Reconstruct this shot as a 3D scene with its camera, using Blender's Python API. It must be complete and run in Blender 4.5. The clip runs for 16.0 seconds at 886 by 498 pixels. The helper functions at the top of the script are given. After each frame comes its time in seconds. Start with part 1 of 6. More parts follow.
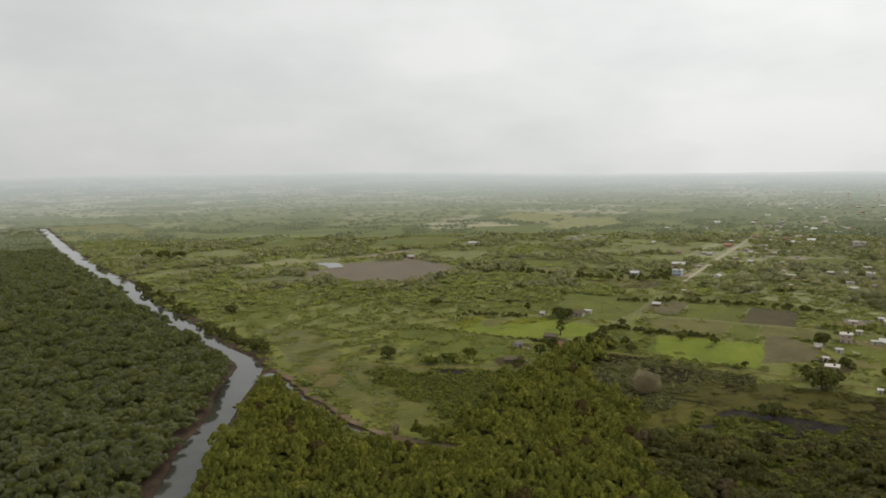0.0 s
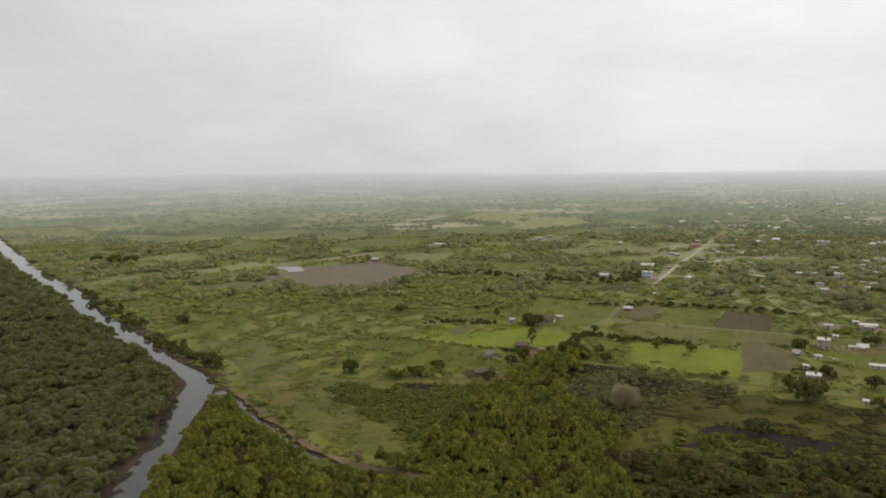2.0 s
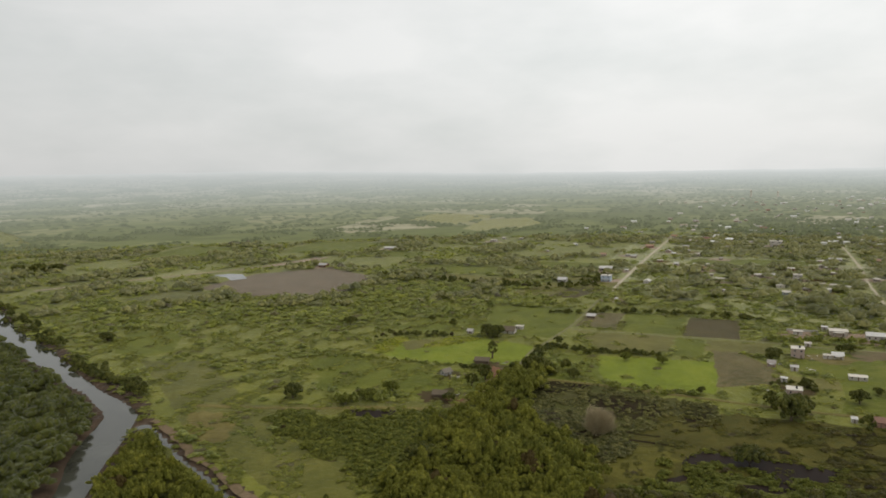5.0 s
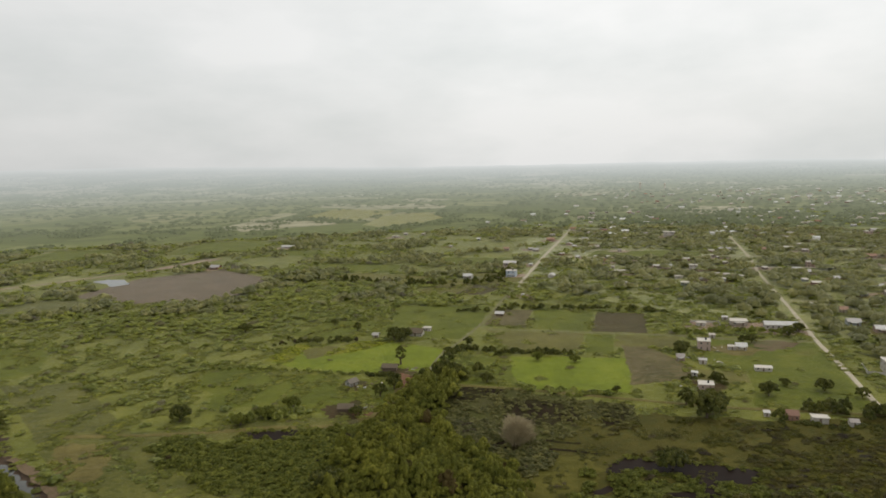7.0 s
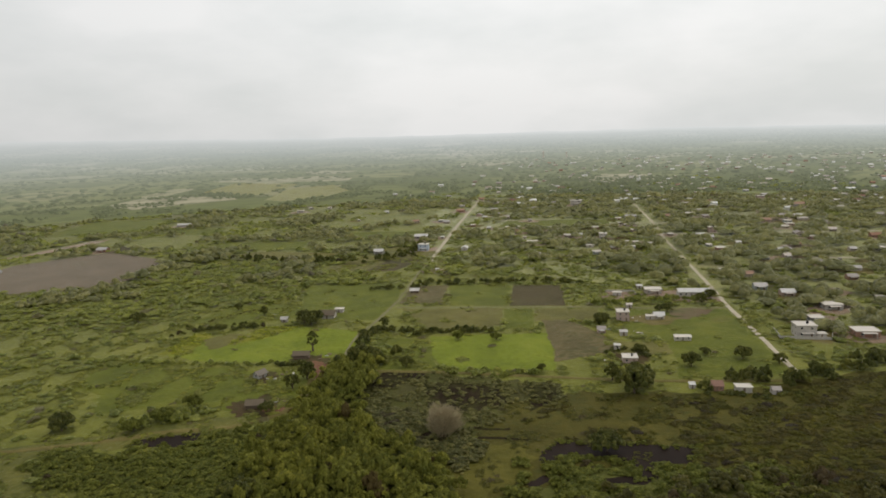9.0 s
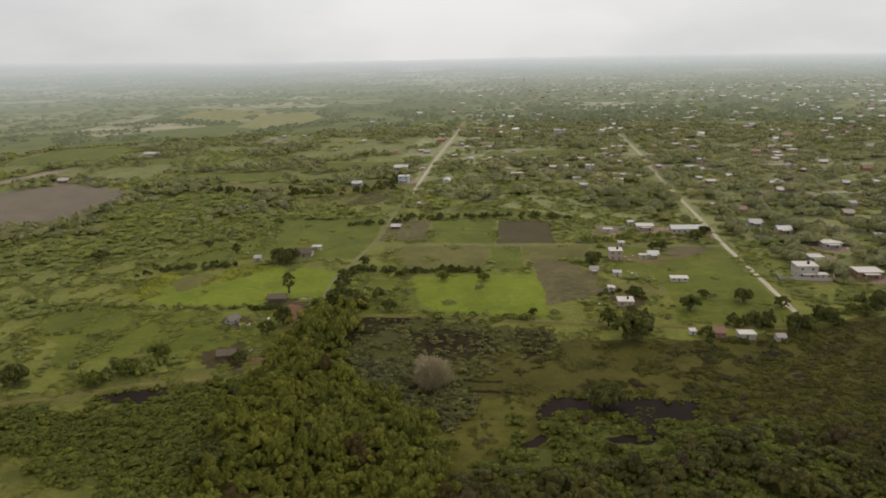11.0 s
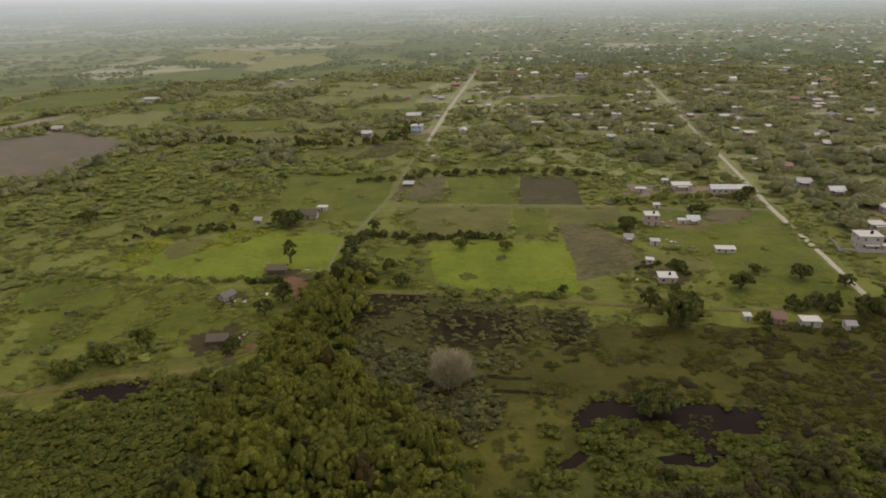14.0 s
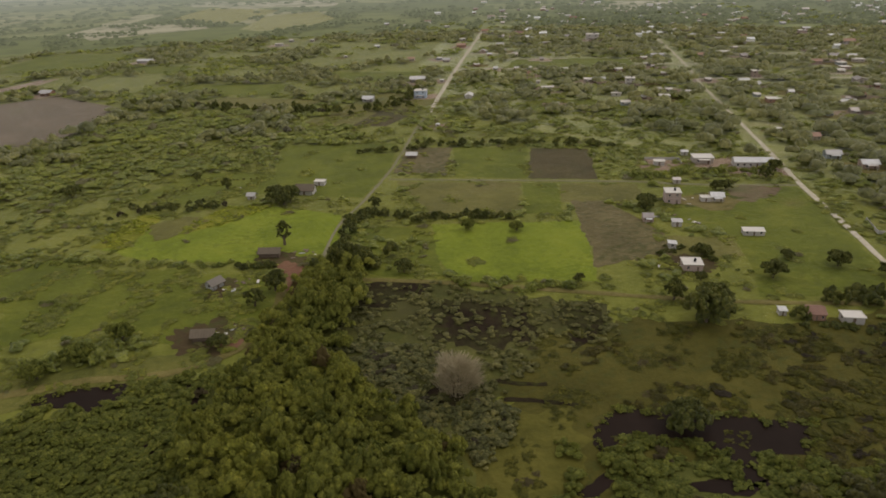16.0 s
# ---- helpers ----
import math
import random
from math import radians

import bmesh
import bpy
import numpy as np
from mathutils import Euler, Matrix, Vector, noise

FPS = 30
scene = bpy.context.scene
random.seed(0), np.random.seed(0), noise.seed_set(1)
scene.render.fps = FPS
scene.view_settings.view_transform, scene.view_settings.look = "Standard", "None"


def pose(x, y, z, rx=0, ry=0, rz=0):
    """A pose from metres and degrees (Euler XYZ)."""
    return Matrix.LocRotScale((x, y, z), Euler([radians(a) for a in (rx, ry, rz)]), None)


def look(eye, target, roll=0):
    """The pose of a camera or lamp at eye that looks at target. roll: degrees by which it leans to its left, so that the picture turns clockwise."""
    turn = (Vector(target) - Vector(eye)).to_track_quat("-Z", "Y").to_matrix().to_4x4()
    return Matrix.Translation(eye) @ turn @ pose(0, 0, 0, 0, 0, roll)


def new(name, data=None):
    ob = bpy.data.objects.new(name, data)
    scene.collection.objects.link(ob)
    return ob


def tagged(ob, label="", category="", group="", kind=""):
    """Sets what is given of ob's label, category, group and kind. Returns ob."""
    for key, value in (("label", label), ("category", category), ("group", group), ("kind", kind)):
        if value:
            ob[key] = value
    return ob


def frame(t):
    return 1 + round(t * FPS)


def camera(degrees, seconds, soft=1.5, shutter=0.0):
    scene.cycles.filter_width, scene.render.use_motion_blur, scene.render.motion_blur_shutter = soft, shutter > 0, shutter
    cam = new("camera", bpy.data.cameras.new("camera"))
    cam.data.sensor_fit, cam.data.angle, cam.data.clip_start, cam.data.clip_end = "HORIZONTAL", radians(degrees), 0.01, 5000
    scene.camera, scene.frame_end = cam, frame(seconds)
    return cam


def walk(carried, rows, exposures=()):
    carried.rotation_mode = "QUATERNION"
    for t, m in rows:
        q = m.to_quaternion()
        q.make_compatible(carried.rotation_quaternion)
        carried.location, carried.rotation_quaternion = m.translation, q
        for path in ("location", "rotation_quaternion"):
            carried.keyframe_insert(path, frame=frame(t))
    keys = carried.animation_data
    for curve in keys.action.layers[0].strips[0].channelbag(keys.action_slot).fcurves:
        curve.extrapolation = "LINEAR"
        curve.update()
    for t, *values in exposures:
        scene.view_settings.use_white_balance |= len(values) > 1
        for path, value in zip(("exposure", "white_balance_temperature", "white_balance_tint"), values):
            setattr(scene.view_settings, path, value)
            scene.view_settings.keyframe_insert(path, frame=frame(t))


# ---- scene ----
cam = camera(64.8, 16.0, 1.75)
walk(cam, [
    (0, pose(0.00, 0.00, 100.04, 83.92, 0.95, -0.00)),
    (0.5, pose(0.15, 5.56, 100.55, 83.88, 1.00, -1.27)),
    (1, pose(0.03, 11.29, 100.79, 83.84, 1.04, -2.16)),
    (1.5, pose(0.06, 16.74, 100.92, 83.84, 1.06, -2.65)),
    (2, pose(-0.21, 22.34, 101.34, 83.80, 1.03, -2.91)),
    (2.5, pose(0.34, 28.20, 101.31, 83.81, 1.08, -3.24)),
    (3, pose(0.31, 34.19, 101.21, 83.80, 1.09, -3.82)),
    (3.5, pose(0.28, 39.54, 101.28, 83.80, 1.14, -4.48)),
    (4, pose(0.28, 45.01, 101.55, 83.76, 1.16, -5.27)),
    (6.5, pose(1.60, 72.84, 102.06, 83.48, 1.44, -12.35)),
    (7, pose(2.00, 78.48, 102.16, 83.09, 1.56, -15.31)),
    (7.5, pose(2.32, 83.76, 102.21, 82.48, 1.63, -17.94)),
    (8, pose(3.26, 89.11, 102.20, 81.88, 1.73, -20.08)),
    (8.5, pose(3.92, 94.46, 102.07, 81.33, 1.80, -21.93)),
    (11, pose(10.18, 121.53, 101.73, 74.55, 1.55, -24.96)),
    (11.5, pose(12.27, 127.32, 101.93, 72.78, 1.57, -24.65)),
    (12, pose(14.22, 132.53, 101.89, 72.13, 1.56, -24.44)),
    (12.5, pose(16.10, 137.79, 101.85, 71.82, 1.59, -24.30)),
    (13, pose(17.98, 142.82, 101.97, 71.57, 1.57, -24.16)),
    (13.5, pose(20.25, 148.26, 101.89, 70.99, 1.56, -24.01)),
    (14, pose(22.23, 153.47, 101.81, 69.94, 1.55, -23.93)),
    (14.5, pose(24.22, 158.44, 101.86, 68.98, 1.52, -23.84)),
    (15, pose(26.34, 163.14, 101.95, 68.19, 1.56, -23.71)),
    (15.5, pose(28.40, 168.81, 102.04, 67.38, 1.58, -23.69)),
    (16, pose(30.68, 173.84, 102.05, 66.75, 1.59, -23.59)),],
    exposures=[(0, 0.05, 6500, 10), (8.5, 0.07, 6500, 11), (11, 0.03, 6500, 13), (16, -0.05, 6500, 16)])

# ---- world and sun: overcast noon haze ----
SUN_EL, SUN_AZ = 52.0, 70.0
world = bpy.data.worlds.new("overcast")
scene.world = world
world.use_nodes = True
wt = world.node_tree
wt.nodes.clear()


def wn(kind, **kw):
    n = wt.nodes.new(kind)
    for k, val in kw.items():
        n.inputs[k].default_value = val
    return n


w_out = wn("ShaderNodeOutputWorld")
w_bg = wn("ShaderNodeBackground")
w_sky = wt.nodes.new("ShaderNodeTexSky")
w_sky.sky_type = "NISHITA"
w_sky.sun_disc = False
w_sky.sun_elevation = radians(SUN_EL)
w_sky.sun_rotation = radians(SUN_AZ)
w_sky.dust_density = 4.0
w_tc = wn("ShaderNodeTexCoord")
w_map = wn("ShaderNodeMapping", Scale=(1.0, 1.0, 2.6))
w_n1 = wn("ShaderNodeTexNoise", Scale=3.4, Detail=7.0, Roughness=0.52)
w_r1 = wn("ShaderNodeMapRange")
w_r1.inputs["From Min"].default_value = 0.34
w_r1.inputs["From Max"].default_value = 0.64
w_r1.inputs["To Min"].default_value = 0.0
w_r1.inputs["To Max"].default_value = 1.0
w_cl = wn("ShaderNodeValToRGB")
w_cl.color_ramp.elements[0].color = (0.80, 0.825, 0.805, 1)
w_cl.color_ramp.elements[1].color = (0.955, 0.96, 0.94, 1)
w_sep = wn("ShaderNodeSeparateXYZ")
# the cloud deck is thicker to the west and over the horizon
w_side = wn("ShaderNodeMapRange")
w_side.inputs["From Min"].default_value = -0.45
w_side.inputs["From Max"].default_value = 0.35
w_side.inputs["To Min"].default_value = 0.77
w_side.inputs["To Max"].default_value = 0.975
w_low = wn("ShaderNodeMapRange")
w_low.inputs["From Min"].default_value = 0.0
w_low.inputs["From Max"].default_value = 0.16
w_low.inputs["To Min"].default_value = 0.87
w_low.inputs["To Max"].default_value = 1.0
w_m1 = wn("ShaderNodeMath")
w_m1.operation = "MULTIPLY"
w_mul = wn("ShaderNodeVectorMath")
w_mul.operation = "SCALE"
w_skys = wn("ShaderNodeVectorMath")
w_skys.operation = "SCALE"
w_skys.inputs["Scale"].default_value = 0.08
w_mix = wn("ShaderNodeMix")
w_mix.data_type = "RGBA"
w_mix.inputs[0].default_value = 0.92
L = wt.links.new
L(w_tc.outputs["Generated"], w_map.inputs["Vector"])
L(w_map.outputs["Vector"], w_n1.inputs["Vector"])
L(w_n1.outputs["Fac"], w_r1.inputs["Value"])
L(w_r1.outputs["Result"], w_cl.inputs["Fac"])
L(w_tc.outputs["Generated"], w_sep.inputs["Vector"])
L(w_sep.outputs["X"], w_side.inputs["Value"])
L(w_sep.outputs["Z"], w_low.inputs["Value"])
L(w_side.outputs["Result"], w_m1.inputs[0])
L(w_low.outputs["Result"], w_m1.inputs[1])
L(w_cl.outputs["Color"], w_mul.inputs[0])
L(w_m1.outputs["Value"], w_mul.inputs["Scale"])
L(w_sky.outputs["Color"], w_skys.inputs[0])
L(w_skys.outputs["Vector"], w_mix.inputs[6])
L(w_mul.outputs["Vector"], w_mix.inputs[7])
L(w_mix.outputs[2], w_bg.inputs["Color"])
L(w_bg.outputs["Background"], w_out.inputs["Surface"])

sun = new("sun", bpy.data.lights.new("sun", "SUN"))
sun.data.energy = 0.5
sun.data.angle = radians(40)
sun.data.color = (1.0, 0.96, 0.88)
sun.matrix_world = look((0, 0, 0), (-math.sin(radians(SUN_AZ)) * math.cos(radians(SUN_EL)),
                                    -math.cos(radians(SUN_AZ)) * math.cos(radians(SUN_EL)), -math.sin(radians(SUN_EL))))

# ---- materials ----


class Mat:
    """A small builder for node materials."""

    def __init__(self, name):
        self.m = bpy.data.materials.new(name)
        self.m.use_nodes = True
        self.t = self.m.node_tree
        self.b = self.t.nodes["Principled BSDF"]
        self.out = self.t.nodes["Material Output"]

    def n(self, kind, **kw):
        node = self.t.nodes.new(kind)
        for k, val in kw.items():
            node.inputs[k].default_value = val
        return node

    def link(self, a, b):
        self.t.links.new(a, b)

    def pos(self):
        return self.n("ShaderNodeNewGeometry").outputs["Position"]

    def noise(self, scale, detail=4.0, rough=0.55, stretch=None, turn=0.0):
        p = self.pos()
        if stretch:
            mp = self.n("ShaderNodeMapping", Scale=stretch, Rotation=(0, 0, turn))
            self.link(p, mp.inputs["Vector"])
            p = mp.outputs["Vector"]
        node = self.n("ShaderNodeTexNoise", Scale=scale, Detail=detail, Roughness=rough)
        self.link(p, node.inputs["Vector"])
        return node.outputs["Fac"]

    def ramp(self, fac, stops):
        r = self.n("ShaderNodeValToRGB")
        e = r.color_ramp.elements
        while len(e) < len(stops):
            e.new(0.5)
        for el, (p, c) in zip(e, stops):
            el.position, el.color = p, (*c, 1)
        self.link(fac, r.inputs["Fac"])
        return r.outputs["Color"]

    def mix(self, fac, a, b, mode="MIX"):
        m = self.n("ShaderNodeMix")
        m.data_type, m.blend_type = "RGBA", mode
        for sock, val in ((m.inputs[0], fac), (m.inputs[6], a), (m.inputs[7], b)):
            if isinstance(val, (int, float)):
                sock.default_value = val
            elif isinstance(val, tuple):
                sock.default_value = (*val, 1)
            else:
                self.link(val, sock)
        return m.outputs[2]

    def rng(self, fac, a, b, c=0.0, d=1.0):
        r = self.n("ShaderNodeMapRange")
        for k, val in (("From Min", a), ("From Max", b), ("To Min", c), ("To Max", d)):
            r.inputs[k].default_value = val
        self.link(fac, r.inputs["Value"])
        return r.outputs["Result"]

    def bump(self, fac, strength, dist):
        b = self.n("ShaderNodeBump", Strength=strength, Distance=dist)
        self.link(fac, b.inputs["Height"])
        self.link(b.outputs["Normal"], self.b.inputs["Normal"])

    def done(self, color, rough=0.9, spec=0.2, metal=0.0):
        if isinstance(color, tuple):
            self.b.inputs["Base Color"].default_value = (*color, 1)
        else:
            self.link(color, self.b.inputs["Base Color"])
        self.b.inputs["Roughness"].default_value = rough
        self.b.inputs["Specular IOR Level"].default_value = spec
        self.b.inputs["Metallic"].default_value = metal
        return self.m


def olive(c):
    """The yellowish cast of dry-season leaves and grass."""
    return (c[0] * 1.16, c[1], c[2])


def leaf_material(name, dark, mid, light, odd=(0.09, 0.07, 0.03), odd_share=0.04, sheen=0.07):
    """Foliage: each clump of leaves and each crown has its own shade."""
    dark, mid, light = olive(dark), olive(mid), olive(light)
    k = Mat(name)
    isl = k.n("ShaderNodeNewGeometry").outputs["Random Per Island"]
    att = k.n("ShaderNodeAttribute")
    att.attribute_name = "tint"
    c1 = k.ramp(isl, [(0.0, dark), (0.55, mid), (1.0, light)])
    c2 = k.ramp(att.outputs["Fac"], [(0.0, (0.76, 0.80, 0.78)), (0.5, (1.0, 1.0, 1.0)), (1.0, (1.24, 1.22, 1.1))])
    c = k.mix(1.0, c1, c2, "MULTIPLY")
    big = k.noise(0.022, 3.0)
    c = k.mix(k.rng(big, 0.35, 0.7, 0.0, 0.55), c, k.mix(1.0, c, (1.18, 1.12, 0.9), "MULTIPLY"))
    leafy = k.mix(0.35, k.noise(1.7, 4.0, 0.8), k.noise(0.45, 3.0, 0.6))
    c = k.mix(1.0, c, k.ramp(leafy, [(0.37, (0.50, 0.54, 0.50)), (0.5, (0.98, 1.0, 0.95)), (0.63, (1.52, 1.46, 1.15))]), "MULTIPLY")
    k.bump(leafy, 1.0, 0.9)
    c = k.mix(k.rng(att.outputs["Fac"], 1.0 - odd_share, 1.0 - odd_share + 0.01), c, odd)
    # sheen pales leaves at grazing angles, in place of haze
    k.b.inputs["Sheen Weight"].default_value = sheen
    k.b.inputs["Sheen Roughness"].default_value = 0.3
    k.done(c, 0.7, 0.15)
    tr = k.n("ShaderNodeBsdfTranslucent")
    k.link(c, tr.inputs["Color"])
    ms = k.n("ShaderNodeMixShader", Fac=0.35)
    k.link(k.b.outputs["BSDF"], ms.inputs[1])
    k.link(tr.outputs["BSDF"], ms.inputs[2])
    k.link(ms.outputs["Shader"], k.out.inputs["Surface"])
    return k.m


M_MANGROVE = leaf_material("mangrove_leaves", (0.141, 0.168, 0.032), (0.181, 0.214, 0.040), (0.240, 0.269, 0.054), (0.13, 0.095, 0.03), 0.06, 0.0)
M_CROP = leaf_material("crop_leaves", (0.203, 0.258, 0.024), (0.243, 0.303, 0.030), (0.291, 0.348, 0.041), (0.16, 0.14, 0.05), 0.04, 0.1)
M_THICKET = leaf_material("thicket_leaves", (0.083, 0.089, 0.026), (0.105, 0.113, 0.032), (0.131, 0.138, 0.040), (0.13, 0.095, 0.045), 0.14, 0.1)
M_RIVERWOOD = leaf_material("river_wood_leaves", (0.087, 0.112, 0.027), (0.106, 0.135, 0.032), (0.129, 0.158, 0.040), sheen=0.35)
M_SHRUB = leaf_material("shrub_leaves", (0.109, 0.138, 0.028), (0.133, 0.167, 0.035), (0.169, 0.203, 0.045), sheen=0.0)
# tree, scrub and brush leaves paled past real leaf colour, standing in for haze
M_HAZED_TREE = leaf_material("haze_paled_tree_leaves", (0.206, 0.236, 0.108), (0.228, 0.258, 0.118), (0.250, 0.278, 0.130), (0.20, 0.18, 0.11), 0.03, 0.35)
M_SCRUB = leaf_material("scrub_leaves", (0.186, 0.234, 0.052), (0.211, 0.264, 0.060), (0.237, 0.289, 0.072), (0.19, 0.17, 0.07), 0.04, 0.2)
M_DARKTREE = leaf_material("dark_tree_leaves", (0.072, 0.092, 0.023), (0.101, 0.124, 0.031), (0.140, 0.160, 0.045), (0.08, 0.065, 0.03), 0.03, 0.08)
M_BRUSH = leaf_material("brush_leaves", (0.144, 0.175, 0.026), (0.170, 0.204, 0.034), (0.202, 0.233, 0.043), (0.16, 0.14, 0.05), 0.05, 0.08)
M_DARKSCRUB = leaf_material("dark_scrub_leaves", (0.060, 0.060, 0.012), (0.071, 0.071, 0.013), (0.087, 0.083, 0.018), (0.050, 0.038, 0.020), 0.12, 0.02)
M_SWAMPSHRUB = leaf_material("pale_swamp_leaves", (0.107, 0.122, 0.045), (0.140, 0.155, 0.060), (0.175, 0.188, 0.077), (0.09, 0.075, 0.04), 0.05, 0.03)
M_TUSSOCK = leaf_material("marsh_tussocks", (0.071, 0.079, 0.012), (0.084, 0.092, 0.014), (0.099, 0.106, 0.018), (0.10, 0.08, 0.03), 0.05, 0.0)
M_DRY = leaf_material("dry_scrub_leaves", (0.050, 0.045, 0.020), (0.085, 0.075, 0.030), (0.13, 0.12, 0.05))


def grass_material(name, low, mid, high, soil, soil_share=0.3, rows=0.0, turn=-30.9, spec=0.1, weeds=0.5, sheen=0.12):
    """Grass, crop or soil: mottled at three sizes, with weeds and bare spots."""
    low, mid, high = olive(low), olive(mid), olive(high)
    k = Mat(name)
    fine = k.noise(0.55, 5.0, 0.7)
    clump = k.noise(0.16, 4.0, 0.65)
    patchy = k.noise(0.045, 5.0, 0.6)
    c = k.ramp(k.mix(0.5, k.mix(0.5, fine, clump), patchy), [(0.40, low), (0.5, mid), (0.60, high)])
    broad = k.noise(0.012, 4.0, 0.6)
    c = k.mix(k.rng(k.mix(0.35, broad, patchy), 0.66 - soil_share * 0.35, 0.80 - soil_share * 0.35), c, soil)
    if rows:
        wave = k.n("ShaderNodeTexWave", Scale=rows, Distortion=1.5)
        mp = k.n("ShaderNodeMapping", Rotation=(0, 0, radians(turn)))
        k.link(k.pos(), mp.inputs["Vector"])
        k.link(mp.outputs["Vector"], wave.inputs["Vector"])
        c = k.mix(k.rng(wave.outputs["Fac"], 0.2, 0.9, 0.0, 0.28), c, soil)
    if weeds:
        w = k.mix(0.4, k.noise(0.33, 3.0, 0.6), k.noise(0.03, 3.0, 0.5))
        c = k.mix(k.rng(w, 0.50, 0.60, 0.0, weeds), c, tuple(0.72 * v for v in low) if name not in ("marsh_grass", "swamp_grass", "swamp_mud", "ploughed_soil", "dark_ploughed_soil", "trodden_earth", "eroded_earth", "reddish_earth") else (0.055, 0.062, 0.013))
    k.bump(k.mix(0.5, fine, clump), 1.0, 0.7)
    # sheen whitens ground seen at a low angle, imitating haze with distance
    k.b.inputs["Sheen Weight"].default_value = sheen
    k.b.inputs["Sheen Roughness"].default_value = 0.2
    return k.done(c, 0.85, spec)


M_GROUND = grass_material("rough_pasture", (0.105, 0.128, 0.020), (0.141, 0.167, 0.027), (0.177, 0.199, 0.036), (0.170, 0.140, 0.052), 0.22, weeds=0.4, sheen=0.35)
M_BRIGHT = grass_material("young_crop", (0.106, 0.151, 0.012), (0.149, 0.210, 0.015), (0.190, 0.246, 0.022), (0.115, 0.125, 0.024), 0.0, 0.28, weeds=0.5, sheen=0.14)
M_YELLOW = grass_material("ripening_crop", (0.110, 0.135, 0.012), (0.160, 0.185, 0.016), (0.21, 0.225, 0.024), (0.15, 0.13, 0.04), 0.05, weeds=0.4)
M_MEADOW = grass_material("meadow", (0.075, 0.100, 0.012), (0.102, 0.132, 0.015), (0.134, 0.159, 0.020), (0.150, 0.120, 0.040), 0.2, weeds=0.35, sheen=0.16)
M_OLIVE = grass_material("olive_field", (0.092, 0.102, 0.023), (0.127, 0.136, 0.031), (0.163, 0.169, 0.041), (0.130, 0.102, 0.046), 0.3, 0.35, weeds=0.35, sheen=0.18)
M_SOIL = grass_material("ploughed_soil", (0.090, 0.081, 0.035), (0.123, 0.110, 0.048), (0.157, 0.142, 0.064), (0.095, 0.100, 0.030), 0.30, 0.4, weeds=0.7, sheen=0.2)
M_DARKSOIL = grass_material("dark_ploughed_soil", (0.050, 0.043, 0.019), (0.070, 0.060, 0.026), (0.092, 0.080, 0.034), (0.07, 0.074, 0.020), 0.3, 0.4, weeds=0.45, sheen=0.15)
M_FARSOIL = grass_material("dry_ploughed_soil", (0.122, 0.108, 0.070), (0.145, 0.127, 0.084), (0.170, 0.148, 0.098), (0.13, 0.122, 0.06), 0.25, 0.2, weeds=0.35, sheen=0.25)
M_DRYGRASS = grass_material("dry_grass", (0.095, 0.092, 0.026), (0.135, 0.128, 0.038), (0.175, 0.165, 0.052), (0.15, 0.115, 0.06), 0.25, weeds=0.4)
M_LIGHTGRASS = grass_material("light_grass", (0.070, 0.085, 0.016), (0.102, 0.116, 0.023), (0.132, 0.142, 0.031), (0.14, 0.115, 0.048), 0.15, weeds=0.6, sheen=0.35)
M_MARSHLIGHT = grass_material("pale_marsh_grass", (0.064, 0.068, 0.011), (0.086, 0.090, 0.015), (0.110, 0.111, 0.020), (0.095, 0.080, 0.030), 0.15, weeds=0.4, sheen=0.04)
M_MARSH = grass_material("marsh_grass", (0.047, 0.049, 0.008), (0.066, 0.067, 0.011), (0.084, 0.084, 0.015), (0.082, 0.068, 0.024), 0.2, weeds=0.6, sheen=0.04)
# village ground is lightened, with strong sheen, to imitate haze over the town
M_VILLAGE = grass_material("village_ground", (0.143, 0.174, 0.044), (0.189, 0.222, 0.059), (0.240, 0.264, 0.084), (0.27, 0.22, 0.13), 0.22, weeds=0.4, sheen=0.6)
M_BAREYARD = grass_material("dusty_yard", (0.17, 0.135, 0.085), (0.22, 0.175, 0.11), (0.28, 0.225, 0.15), (0.11, 0.115, 0.04), 0.3, weeds=0.4, sheen=0.5)
M_SWAMPGRASS = grass_material("swamp_grass", (0.050, 0.058, 0.014), (0.078, 0.088, 0.020), (0.108, 0.118, 0.028), (0.030, 0.024, 0.014), 0.45, weeds=0.6, sheen=0.03)
M_PALE = grass_material("pale_pasture", (0.165, 0.190, 0.060), (0.205, 0.230, 0.076), (0.25, 0.265, 0.098), (0.19, 0.17, 0.08), 0.2, weeds=0.5, sheen=0.3)
M_MUD = grass_material("swamp_mud", (0.014, 0.011, 0.007), (0.024, 0.019, 0.012), (0.040, 0.034, 0.018), (0.048, 0.052, 0.015), 0.45, weeds=0.5, spec=0.02, sheen=0.0)
M_FOREST_FLOOR = grass_material("forest_floor", (0.062, 0.076, 0.016), (0.082, 0.098, 0.020), (0.104, 0.118, 0.026), (0.06, 0.05, 0.02), 0.2, weeds=0.0)
M_BANK = grass_material("bank_mud", (0.040, 0.031, 0.020), (0.062, 0.048, 0.031), (0.090, 0.071, 0.045), (0.06, 0.06, 0.02), 0.2, weeds=0.3)
M_ERODED = grass_material("eroded_earth", (0.110, 0.088, 0.050), (0.150, 0.122, 0.072), (0.200, 0.165, 0.100), (0.10, 0.105, 0.035), 0.35, weeds=0.4, sheen=0.05)
M_REDEARTH = grass_material("reddish_earth", (0.120, 0.066, 0.036), (0.155, 0.088, 0.050), (0.185, 0.115, 0.068), (0.10, 0.095, 0.030), 0.25, weeds=0.3, sheen=0.04)
